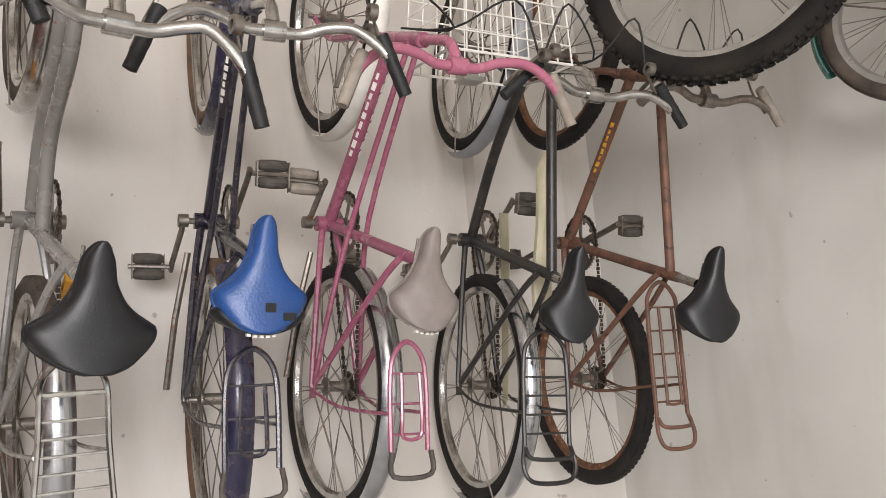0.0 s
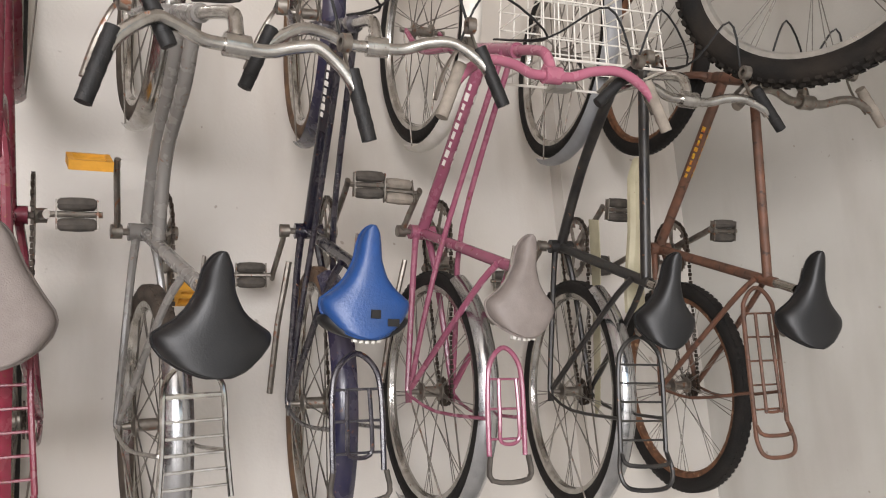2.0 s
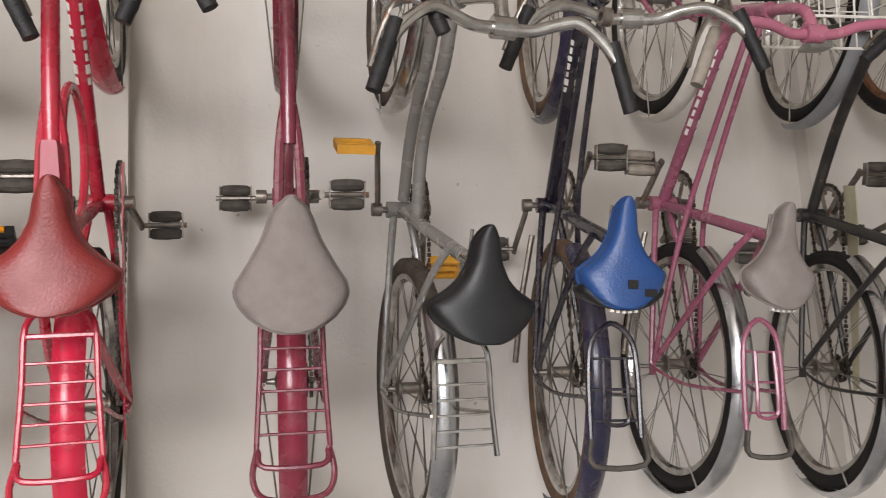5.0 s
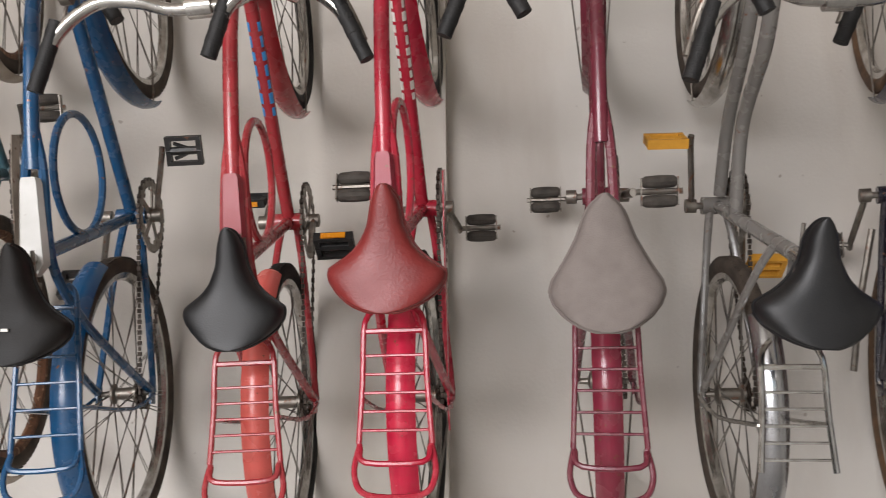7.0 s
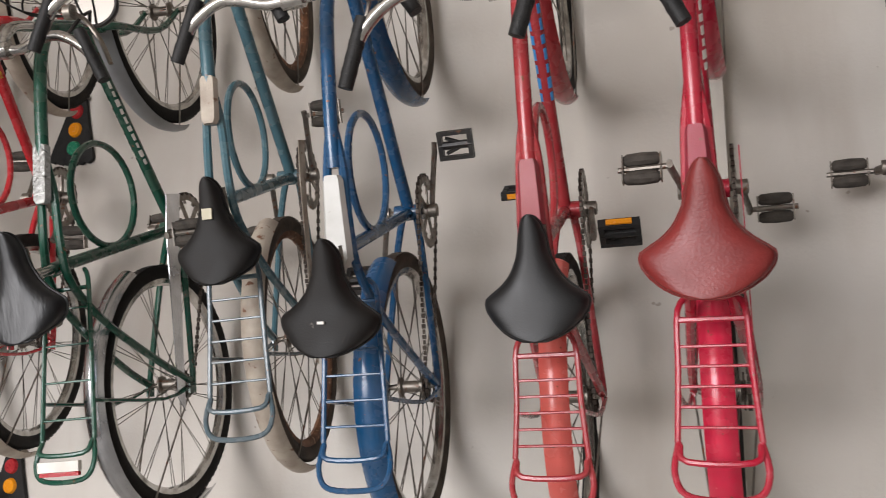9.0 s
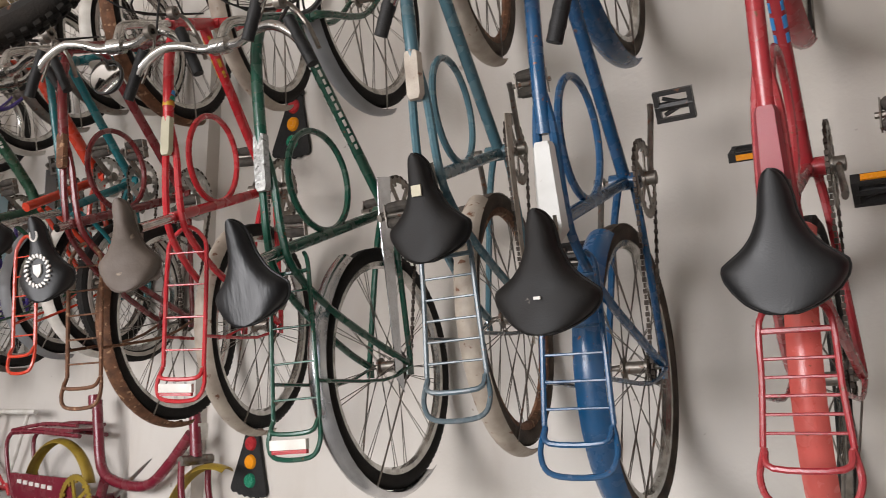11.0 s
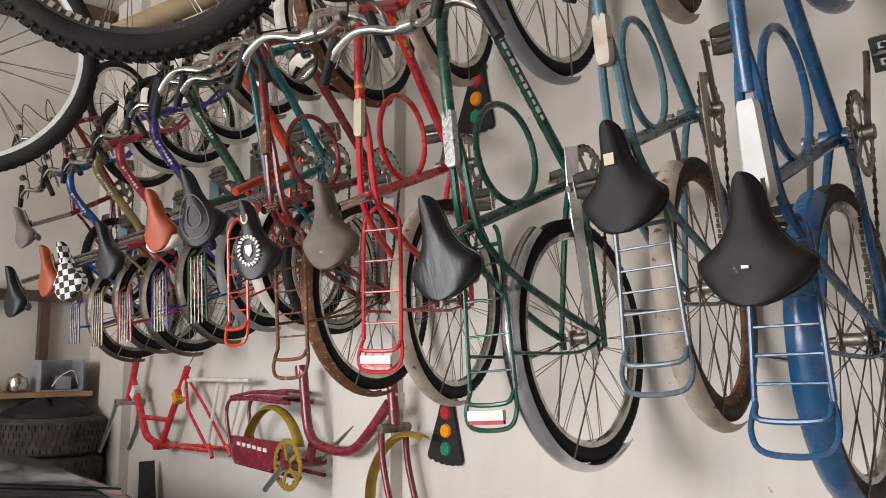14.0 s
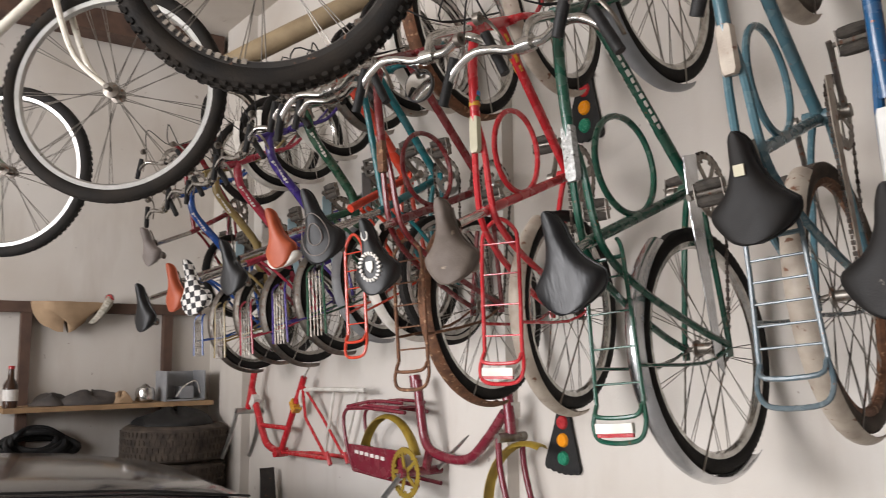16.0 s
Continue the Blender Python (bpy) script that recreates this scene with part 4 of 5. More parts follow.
bicycle('bright red bicycle with a wide red saddle', -0.379, 1.582, yaw=-1.033, colour='a3142f',
        style='loop', badge=(paint('8e1d33', rough=0.5), 0.3, 0.42, 0.024, 'red cover plate'),
        saddle=dict(u=0.139, width=0.204, length=0.212, mat=material('red_vinyl', srgb('7c2a28'), srgb('622220'), 0.42, 0, 14, 0.6, 0.2, 200), v=0.865, turn=-2.156, roll=0),
        rack=dict(front=0.115, rear=-0.079, v=0.731),
        guards=dict(rear=paint('c01c3e'), front=paint('c01c3e')),
        crank=-97, steer=4, chainguard=(paint('b8283e'), 0.01), decal=(LETTER_WHITE, 0.5, 0.9, 9), lean=-0.721, back_lean=0.236, off=0.06, R=0.33, wheel_base=1.05,
        bar=dict(v=1.04, half=0.24, back=0.1))
bicycle('faded salmon-red bicycle with a black saddle', -0.734, 1.572, yaw=4.238, colour='982a31',
        style='loop', badge=(paint('8c2f38', rough=0.5), 0.27, 0.42, 0.026, 'faded red cover plate'),
        saddle=dict(width=0.181, length=0.211, u=0.1, v=0.859, turn=-0.81, roll=0),
        rack=dict(front=0.077, rear=-0.1, v=0.74),
        guards=dict(rear=paint('c2564e'), front=paint('a8343a')),
        pedal_tilt=62, crank=123, pedal_kind='flat', pedal_mat=RUBBER, decal=(LETTER_BLUE, 0.5, 0.9, 7), lean=-1.992, back_lean=0.661, off=0.006, R=0.328, wheel_base=1.059, steer=2.933,
        bar=dict(v=1.031, half=0.265, back=0.121))
bicycle('blue bicycle with a worn dark saddle', -1.139, 1.594, yaw=6.036, colour='06446b', pedal_tilt=28,
        style='loop', badge=(material('white_enamel_plate', srgb('b4b3ae'), srgb('96938b'), 0.4, 0, 18, 0.5, 0.05, 200, RUST, 40, 0.7), 0.24, 0.4, 0.029, 'white cover plate'),
        saddle=dict(u=0.052, width=0.187, length=0.206, mat=LEATHER_DULL, deco=[patch(0.0, 0.06, 0.0, 0.012, 0.005, LETTER_WHITE)], v=0.91, turn=-3.663, roll=0),
        rack=dict(rear=-0.104, front=0.161, v=0.743),
        guards=dict(rear=paint('06466f'), front=paint('06446b'), width=0.06),
        crank=0, pedal_kind='flat', pedal_mat=BLACK_METAL, tyre=TYRE_DUSTY, steer=2.837, lean=-2.824, back_lean=0.451, off=0.012, R=0.328, wheel_base=1.079,
        bar=dict(v=1.005, half=0.224, back=0.079))
bicycle('old faded blue bicycle with a torn black saddle', -1.5, 1.721, yaw=12.011, colour='40626c',
        style='loop', badge=(DIRTY_GUARD, 0.42, 0.52, 0.02, 'rusty cream cover plate'),
        saddle=dict(width=0.170, length=0.213, mat=LEATHER_DULL, deco=[patch(0.0, 0.14, 0.004, 0.02, 0.022, CREAM, 'torn_padding')], u=0.077, v=0.857, turn=-0.494, roll=0),
        rack=dict(mat=paint('4a5c64', 0.8), rear=-0.142, front=0.1, v=0.739),
        guards=dict(rear=DIRTY_GUARD, front=DIRTY_GUARD),
        crank=35, rim=RUSTY, tyre=TYRE_DUSTY, chainguard=(DIRTY_GUARD, 0.02), lean=-5.133, back_lean=0.602, off=0.006, R=0.318, wheel_base=1.035, steer=-1.179,
        bar=dict(v=1.04, half=0.24, back=0.1))
bicycle('dark green bicycle with a black saddle', -1.846, 1.604, yaw=6.977, mirror=(0.2, 0.8, 0.92), colour='044535',
        style='loop', badge=(EMBOSSED, 0.4, 0.53, 0.021, 'embossed silver cover plate'),
        saddle=dict(mat=WRINKLED, roll=5, width=0.181, length=0.231, u=0.087, v=0.909, turn=4.905),
        rack=dict(reflector=True, bars=4, rear=-0.116, front=0.212, v=0.749),
        guards=dict(rear=ALU_GUARD, front=GREY_GUARD, to=212),
        crank=110, chainguard=(ALU_GUARD, 0.035), decal=(LETTER_WHITE, 0.35, 0.85, 12),
        bar=dict(kind='swept', back=0.086, half=0.254, v=0.949), lean=-4.732, back_lean=0.996, off=0.015, R=0.326, wheel_base=1.081, steer=-5.009)
bicycle('red bicycle with a faded grey saddle', -2.427, 1.732, yaw=17.007, mirror=(-0.1, 0.6, 0.95), colour='b5202a',
        style='loop', badge=(CREAM, 0.42, 0.52, 0.018, 'cream cover plate'),
        saddle=dict(roll=11, width=0.150, length=0.223, mat=WORN_BROWN, u=0.045, v=0.98, turn=4.241),
        rack=dict(reflector=True, bars=4, rear=-0.132, arch=True, front=0.213, v=0.725),
        guards=dict(rear=DIRTY_GUARD, front=DIRTY_GUARD),
        bands=((LETTER_YELLOW, 0.555), (REFLECTOR_GREEN, 0.57), (LETTER_BLUE, 0.585)), crank=150, decal=(LETTER_YELLOW, 0.7, 0.95, 4), lean=-0.628, back_lean=0.561, off=0.009, R=0.318, wheel_base=1.05,
        bar=dict(v=1.04, half=0.24, back=0.1))
bicycle('dark red bicycle with an emblem saddle cover', -2.802, 1.759, yaw=13.441, colour='6b1d22',
        style='loop', badge=(RUSTY, 0.42, 0.52, 0.018, 'rusted cover plate'),
        saddle=dict(roll=14, width=0.155, length=0.236, deco=[emblem(LETTER_WHITE)], u=0.024, v=0.898, turn=6.332),
        rack=dict(mat=RUSTY, arch=True, rear=-0.184, front=0.178, v=0.739),
        guards=dict(rear=RUSTY, front=RUSTY),
        ring_mat=ALU, crank=120, lean=-3.319, back_lean=0.8, off=0.013, R=0.331, wheel_base=1.05,
        bar=dict(v=1.04, half=0.24, back=0.1))
# long cream cover strip along the open side of the black bicycle
strip = Geo().ring_skin([[(x - w, y - 0.012, z), (x - w * 0.6, y - 0.022, z), (x + w * 0.6, y - 0.022, z), (x + w, y - 0.012, z), (x + w, y, z), (x - w, y, z)]
                         for x, y, z, w in ((1.572, 1.86, 2.20, 0.012), (1.563, 1.87, 2.15, 0.022), (1.545, 1.87, 1.99, 0.028), (1.522, 1.88, 1.84, 0.032), (1.515, 1.88, 1.77, 0.031))])
part("cover_strip", strip, CREAM, black_bike, "long cream painted metal strip", black_bike.matrix_basis.inverted())
SMALL = dict(R=0.255, wheel_base=0.95, style="beam", detail=36)
rods = dict(v=0.6, extra=True, bar_mat=STEEL, bars=2, hoop=False, half=0.055, front=0.0, rear=-0.2)
bicycle('teal small-wheeled bicycle with white-wall tyres', -3.056, 1.875, yaw=11.674, colour='16656b', **{**SMALL, 'style': 'diamond'},
        saddle=dict(width=0.168, length=0.263, deco=[oval_print(GREY_VINYL)], u=0.028, v=0.875, turn=15.431, roll=20),
        ring_mat=ALU, crank=60, band=TYRE_WHITE,
        guards=dict(front=WHITE_PLASTIC), lean=-2.401, back_lean=0.6, off=0.06)
bicycle('orange-red small-wheeled bicycle with thick tubes', -3.26, 1.915, yaw=12, colour='c23a22', **{**SMALL, 'style': 'oversize'},
        saddle=None,
        rack=dict(v=0.593, arch=True, half=0.05, mat=paint('c23a22'), rear=-0.245),
        guards=dict(rear=WHITE_PLASTIC, front=STEEL),
        ring_mat=ALU, crank=60, decal=(LETTER_YELLOW, 0.1, 0.9, 9), lean=-3.5, back_lean=0.6, off=0.059)
bicycle('dark green folding bicycle with chrome carrier rods', -3.604, 1.913, yaw=11.767, colour='1f4a36', **SMALL,
        saddle=dict(width=0.140, length=0.241, mat=ORANGE_VINYL, deco=[skirt(WHITE_PLASTIC, 0.16, 0.24)], u=0.027, v=0.818, turn=8.765, roll=14),
        rack=dict(rods, rear=-0.240, v=0.63),
        guards=dict(rear=GREY_GUARD, front=STEEL),
        crank=60, decal=(LETTER_WHITE, 0.1, 0.9, 8), chainguard=(GREY_GUARD, 0.02), pedal_kind='flat', lean=-3.444, back_lean=0.6, off=0.011)
bicycle('purple folding bicycle with chrome carrier rods', -3.917, 1.860, yaw=7.846, colour='3b2a78', **SMALL,
        saddle=dict(width=0.140, length=0.24, u=-0.008, v=0.859, turn=8.29, roll=16),
        rack=dict(rods, rear=-0.216, v=0.612),
        guards=dict(rear=STEEL, front=WHITE_PLASTIC),
        crank=60, decal=(LETTER_WHITE, 0.1, 0.9, 8), chainguard=(PALE_BLUE, 0.02), lean=-3.829, back_lean=0.6, off=0.012)
bicycle('dull red folding bicycle with chrome carrier rods', -4.262, 1.802, yaw=6.089, colour='9c2c3e', **SMALL,
        saddle=dict(width=0.165, length=0.259, mat=checkered(), u=-0.021, v=0.883, turn=8.89, roll=22),
        rack=dict(rods, rear=-0.209, v=0.608),
        guards=dict(rear=STEEL, front=WHITE_PLASTIC),
        crank=60, decal=(LETTER_WHITE, 0.1, 0.9, 8), chainguard=(PALE_BLUE, 0.02), lean=-3.508, back_lean=0.6, off=0.013)
bicycle('gold folding bicycle with a brown saddle', -4.575, 1.813, yaw=4.555, colour='8a774a', **SMALL,
        saddle=dict(width=0.130, length=0.238, mat=ORANGE_VINYL, u=-0.004, v=0.866, turn=2.011, roll=14),
        rack=dict(rods, rear=-0.234, v=0.607),
        guards=dict(rear=STEEL, front=WHITE_PLASTIC),
        crank=60, decal=(LETTER_WHITE, 0.1, 0.9, 8), chainguard=(WHITE_PLASTIC, 0.02), lean=-1.263, back_lean=0.6, off=0.012)
bicycle('blue folding bicycle with pale blue chain guard', -4.913, 1.763, yaw=3.424, colour='20498c', **SMALL,
        saddle=dict(width=0.140, length=0.251, u=-0.043, v=0.906, turn=4.155, roll=18),
        rack=dict(rods, rear=-0.174, v=0.588),
        guards=dict(rear=STEEL),
        crank=60, decal=(LETTER_WHITE, 0.1, 0.9, 8), chainguard=(PALE_BLUE, 0.02), lean=-1.511, back_lean=0.6, off=0.012)
bicycle('small dark red bicycle with a grey saddle', -5.315, 2.065, yaw=21.089, colour='7c1f28', **{**SMALL, 'style': 'diamond'},
        saddle=dict(width=0.116, length=0.215, mat=GREY_VINYL, u=0.017, v=0.888, turn=11.751, roll=6),
        crank=20, lean=-1.957, back_lean=0.6, off=0.013)

# bicycles hung upright from the roof beams, of which the wheels come into view
MTB_TYRE = material("knobbly_tyre_rubber", srgb("100f0e"), srgb("2c2620"), 0.9, 0, 12, 0.8, 0.4, 200)
WHITE_ENAMEL = paint("d8d2c4", 0.5)


def hung_upright(label, centre, heading, which, r, **kw):
    """which: the wheel whose axle is at centre; heading: degrees from +y, to the left."""
    m = Matrix.Translation(centre) @ pose(0, 0, 0, 0, 0, heading) @ Matrix.Translation((0, -(1.05 if which == "front" else 0.0), -r))
    return bicycle(label, 0, 0, place=m, R=r, **kw)


mountain_bike = hung_upright("grey mountain bicycle with knobbly tyres under the ceiling", (-2.04, 0.98, 2.49), -36, "front", 0.345, colour="5a5f66", tyre=MTB_TYRE, knobs=True, tyre_r=0.027, rim=BLACK_METAL, saddle={}, detail=96, lever=False)
def sidewall_bars(bike, wheel_name, r, c, a0, a1, n, mat):
    """Short raised bars in place of the lettering on both sidewalls of a tyre."""
    w = [k for k in bike.children if k.name.startswith(wheel_name)][0]
    for sx in (-1, 1):
        for k in range(n):
            a = radians(a0 + (a1 - a0) * k / (n - 1))
            q = Matrix.Rotation(a, 3, "X")
            part("letter_bar", Geo().box((sx * c, r * math.cos(a), r * math.sin(a)), (0.003, 0.012, (0.012, 0.005, 0.009)[k % 3]), q), mat, w)


sidewall_bars(mountain_bike, "front_wheel", 0.284, 0.0135, 215, 262, 13, GRIP_GREY)
hung_upright("white bicycle with thin tyres under the ceiling", (-2.95, 0.91, 2.37), -37, "front", 0.335, frame_mat=WHITE_ENAMEL, tyre=MTB_TYRE, tyre_r=0.022, rim=ALU, saddle={}, detail=72, lever=False, guards={})
hung_upright("green bicycle with a bare rim under the ceiling", (-3.95, 0.78, 2.30), -40, "front", 0.335, colour="3c6a4c", rim=ALU, saddle={}, lever=False)
hung_upright("mountain bicycle with muddy knobbly tyres under the ceiling", (1.64, 1.28, 2.57), -164, "rear", 0.345, colour="5a4a40", tyre=MTB_TYRE, knobs=True, tyre_r=0.033, rim=ALU, saddle={}, detail=96, lever=False)
hung_upright("small bicycle with a teal mudguard under the ceiling", (2.1, 1.06, 2.40), -172, "rear", 0.235, colour="2a6a62", tyre=TYRE_DUSTY, rim=ALU, guards=dict(rear=paint("3c6a63"), to=205), saddle={}, lever=False, bar=dict(half=0.16), style="diamond")

# a white wire basket on the handlebar of the black bicycle
basket = thing("wire_basket", "white plastic-coated wire bicycle basket", "basket", Matrix.Translation((1.24, 1.66, 2.43)) @ pose(0, 0, 0, 6, 0, -6))
for k in range(9):
    f = k / 8
    part("wire", Geo().tube([(-0.17 + 0.34 * f, -0.10, -0.10), (-0.155 + 0.31 * f, -0.09, 0.13), (-0.155 + 0.31 * f, 0.11, 0.13), (-0.17 + 0.34 * f, 0.12, -0.10)], 0.002, 6), WHITE_PLASTIC, basket)
for k in range(6):
    z, w = -0.10 + 0.046 * k, 0.17 - 0.003 * k
    part("hoop_wire", Geo().tube([(-w, -0.10, z), (w, -0.10, z), (w, 0.12, z), (-w, 0.12, z)], 0.0035 if k in (0, 5) else 0.002, 6, closed=True), WHITE_PLASTIC, basket)
part("bracket", Geo().box((0, 0.1, -0.105), (0.06, 0.05, 0.012)), ALU, basket)


# ---------------------------------------------------------------- frames and loose parts hung low on the wall
def wall_pt(x, z, d=0.1):
    return (x, WALL - d, z)


def low_red_frame():
    red = paint("b3222b")
    th = thing("unfinished_bicycle", "bright red bare bicycle frame with silver fork hung on the wall", "bicycle frame")
    def line(pts, r, d=0.1, n=5):
        return Geo().tube(curve([wall_pt(x, z, d) for x, z in pts], n) if len(pts) > 2 else [wall_pt(x, z, d) for x, z in pts], r, 10)
    part("head_tube", line([(-5.28, 1.50), (-5.37, 1.25)], 0.02), red, th)
    part("headset", line([(-5.275, 1.53), (-5.28, 1.49)], 0.026), BLACK_METAL, th)
    part("down_tube", line([(-5.32, 1.37), (-5.24, 1.26), (-5.12, 1.09), (-5.03, 1.045), (-4.9, 1.03)], 0.021), red, th)
    part("seat_tube", line([(-4.9, 1.03), (-4.62, 1.46)], 0.018), red, th)
    part("cross_tube", line([(-5.17, 1.165), (-4.80, 1.17)], 0.014), red, th)
    part("bottom_bracket", Geo().tube([wall_pt(-4.9, 1.03, 0.06), wall_pt(-4.9, 1.03, 0.14)], 0.028, 14), red, th)
    for d in (0.05, 0.15):
        part("chain_stay", Geo().tube([wall_pt(-4.88, 1.03, 0.1), wall_pt(-4.55, 1.05, d), wall_pt(-4.24, 1.06, d)], 0.011, 8), red, th)
        part("seat_stay", Geo().tube([wall_pt(-4.64, 1.42, 0.1), wall_pt(-4.5, 1.25, d), wall_pt(-4.26, 1.06, d)], 0.008, 8), red, th)
        part("drop_out", Geo().tube([wall_pt(-4.26, 1.09, d), wall_pt(-4.22, 1.03, d)], 0.012, 6), red, th)
        part("fork_blade", Geo().tube(curve([wall_pt(-5.38, 1.23, 0.1 + (d - 0.1) * 1.4), wall_pt(-5.43, 1.10, 0.1 + (d - 0.1) * 1.7), wall_pt(-5.55, 0.94, 0.1 + (d - 0.1) * 1.8)], 4), 0.016, 8, r2=0.01), ALU, th, "silver fork blade")
    part("fork_crown", Geo().tube([wall_pt(-5.37, 1.24, 0.02), wall_pt(-5.37, 1.24, 0.18)], 0.02, 10), ALU, th)
    part("carrier", Geo().tube(curve([wall_pt(-4.64, 1.30), wall_pt(-4.66, 1.36), wall_pt(-4.56, 1.395), wall_pt(-3.97, 1.41)], 4), 0.011, 8), WHITE_PLASTIC, th, "white painted carrier")
    for a, b in ((-4.35, -4.46), (-4.1, -4.26)):
        part("carrier_leg", Geo().tube([wall_pt(a, 1.40, 0.06), wall_pt(b, 1.07, 0.05)], 0.009, 8), WHITE_PLASTIC, th)
    part("hook_wire", Geo().tube([wall_pt(-4.62, 1.46, 0.1), wall_pt(-4.58, 1.62, 0.03), wall_pt(-4.57, 1.68, 0.0)], 0.004, 6), STEEL, th)
    part("hook_wire", Geo().tube([wall_pt(-5.275, 1.53, 0.1), wall_pt(-5.27, 1.6, 0.0)], 0.004, 6), STEEL, th)
    part("decal", Geo().box(wall_pt(-4.72, 1.3), (0.045, 0.046, 0.07), Matrix.Rotation(-0.58, 3, "Y")), LETTER_YELLOW, th)
    part("decal", Geo().box(wall_pt(-5.27, 1.30), (0.05, 0.046, 0.07), Matrix.Rotation(0.6, 3, "Y")), LETTER_WHITE, th)


low_red_frame()


def low_maroon_frame():
    mar = paint("6e1a2c")
    gold = material("gold_enamel", srgb("a58b35"), srgb("7c6626"), 0.4, 0.3, 20, 0.7, 0.1, 200, RUST, 60, 0.68)
    th = thing("unfinished_bicycle", "maroon small-wheel bicycle frame with gold mudguards hung on the wall", "bicycle frame")
    def line(pts, r, d=0.12, n=6):
        return Geo().tube(curve([wall_pt(x, z, d) for x, z in pts], n) if len(pts) > 2 else [wall_pt(x, z, d) for x, z in pts], r, 10)
    part("main_tube", line([(-3.49, 1.47), (-3.47, 1.36), (-3.43, 1.21), (-3.33, 1.16), (-3.14, 1.16), (-3.02, 1.24), (-2.90, 1.36)], 0.021), mar, th)
    part("head_tube", line([(-2.885, 1.44), (-2.865, 1.28)], 0.022), mar, th)
    part("decal", Geo().box(wall_pt(-3.0, 1.26), (0.02, 0.044, 0.09), Matrix.Rotation(0.8, 3, "Y")), LETTER_WHITE, th)
    part("decal", Geo().box(wall_pt(-2.87, 1.37), (0.025, 0.046, 0.06)), LETTER_WHITE, th)
    part("seat_lug", line([(-3.51, 1.49), (-3.50, 1.44)], 0.026), mar, th)
    for d in (0.06, 0.18):
        part("rear_stay", line([(-3.5, 1.33), (-3.9, 1.335), (-4.02, 1.31), (-4.03, 1.22), (-3.95, 1.06), (-3.86, 1.04), (-3.4, 1.03)], 0.009, d), mar, th)
        part("carrier_rail", line([(-3.52, 1.37), (-3.75, 1.37), (-4.0, 1.335)], 0.008, d), mar, th)
    part("carrier_top", Geo().slab([(-3.55, 1.355), (-3.8, 1.355), (-4.0, 1.325), (-4.0, 1.315), (-3.55, 1.345)], 1, WALL - 0.18, WALL - 0.06), mar, th)
    part("chain_case", Geo().slab([(-3.93, 1.165), (-3.92, 1.11), (-3.87, 1.06), (-3.6, 1.04), (-3.46, 1.09), (-3.5, 1.17)], 1, WALL - 0.215, WALL - 0.2), mar, th)
    for k in range(6):
        part("decal", Geo().box((-3.85 + 0.045 * k, WALL - 0.216, 1.135 - 0.002 * k), (0.03, 0.004, 0.016)), LETTER_WHITE, th)
    def guard(c, r, a0, a1):
        rings = []
        for i in range(25):
            a = radians(a0 + (a1 - a0) * i / 24)
            ring = []
            for sg, off in ((1, 0.0), (-1, -0.003)):
                for k in range(7):
                    t = (-1 + 2 * k / 6) * sg
                    rr = r + off - 0.016 * abs(t) ** 2.2
                    ring.append((c[0] + rr * math.cos(a), WALL - 0.12 + t * 0.026, c[1] + rr * math.sin(a)))
            rings.append(ring)
        return Geo().ring_skin(rings)
    part("rear_mudguard", guard((-3.72, 1.06), 0.25, 20, 165), gold, th, "gold painted mudguard")
    part("front_mudguard", guard((-2.76, 1.0), 0.265, 75, 195), gold, th, "gold painted mudguard")
    for d, x in ((0.06, 0.0), (0.18, 0.0)):
        part("fork_blade", line([(-2.87, 1.27), (-2.86, 1.15), (-2.80, 0.98), (-2.74, 0.9)], 0.012, d), mar, th)
    part("fork_crown", Geo().tube([wall_pt(-2.865, 1.27, 0.05), wall_pt(-2.865, 1.27, 0.19)], 0.018, 10), STEEL, th)
    cm = Matrix.Translation(wall_pt(-3.43, 1.085, 0.225)) @ pose(0, 0, 0, 0, 0, 90)
    part("chainring", gear_mesh(0.105, 0.006, 40).mesh("chainring", gold), None, th, "gold chain wheel", cm)
    part("crank", Geo().tube([wall_pt(-3.43, 1.085, 0.24), wall_pt(-3.56, 0.97, 0.25)], 0.012, 8), ALU, th)
    part("crank", Geo().tube([wall_pt(-3.43, 1.085, 0.06), wall_pt(-3.2, 1.25, 0.05)], 0.011, 8), ALU, th)
    part("bottom_bracket", Geo().tube([wall_pt(-3.43, 1.085, 0.04), wall_pt(-3.43, 1.085, 0.25)], 0.02, 12), mar, th)
    part("bracket_tube", line([(-3.40, 1.17), (-3.43, 1.085)], 0.02), mar, th)


low_maroon_frame()


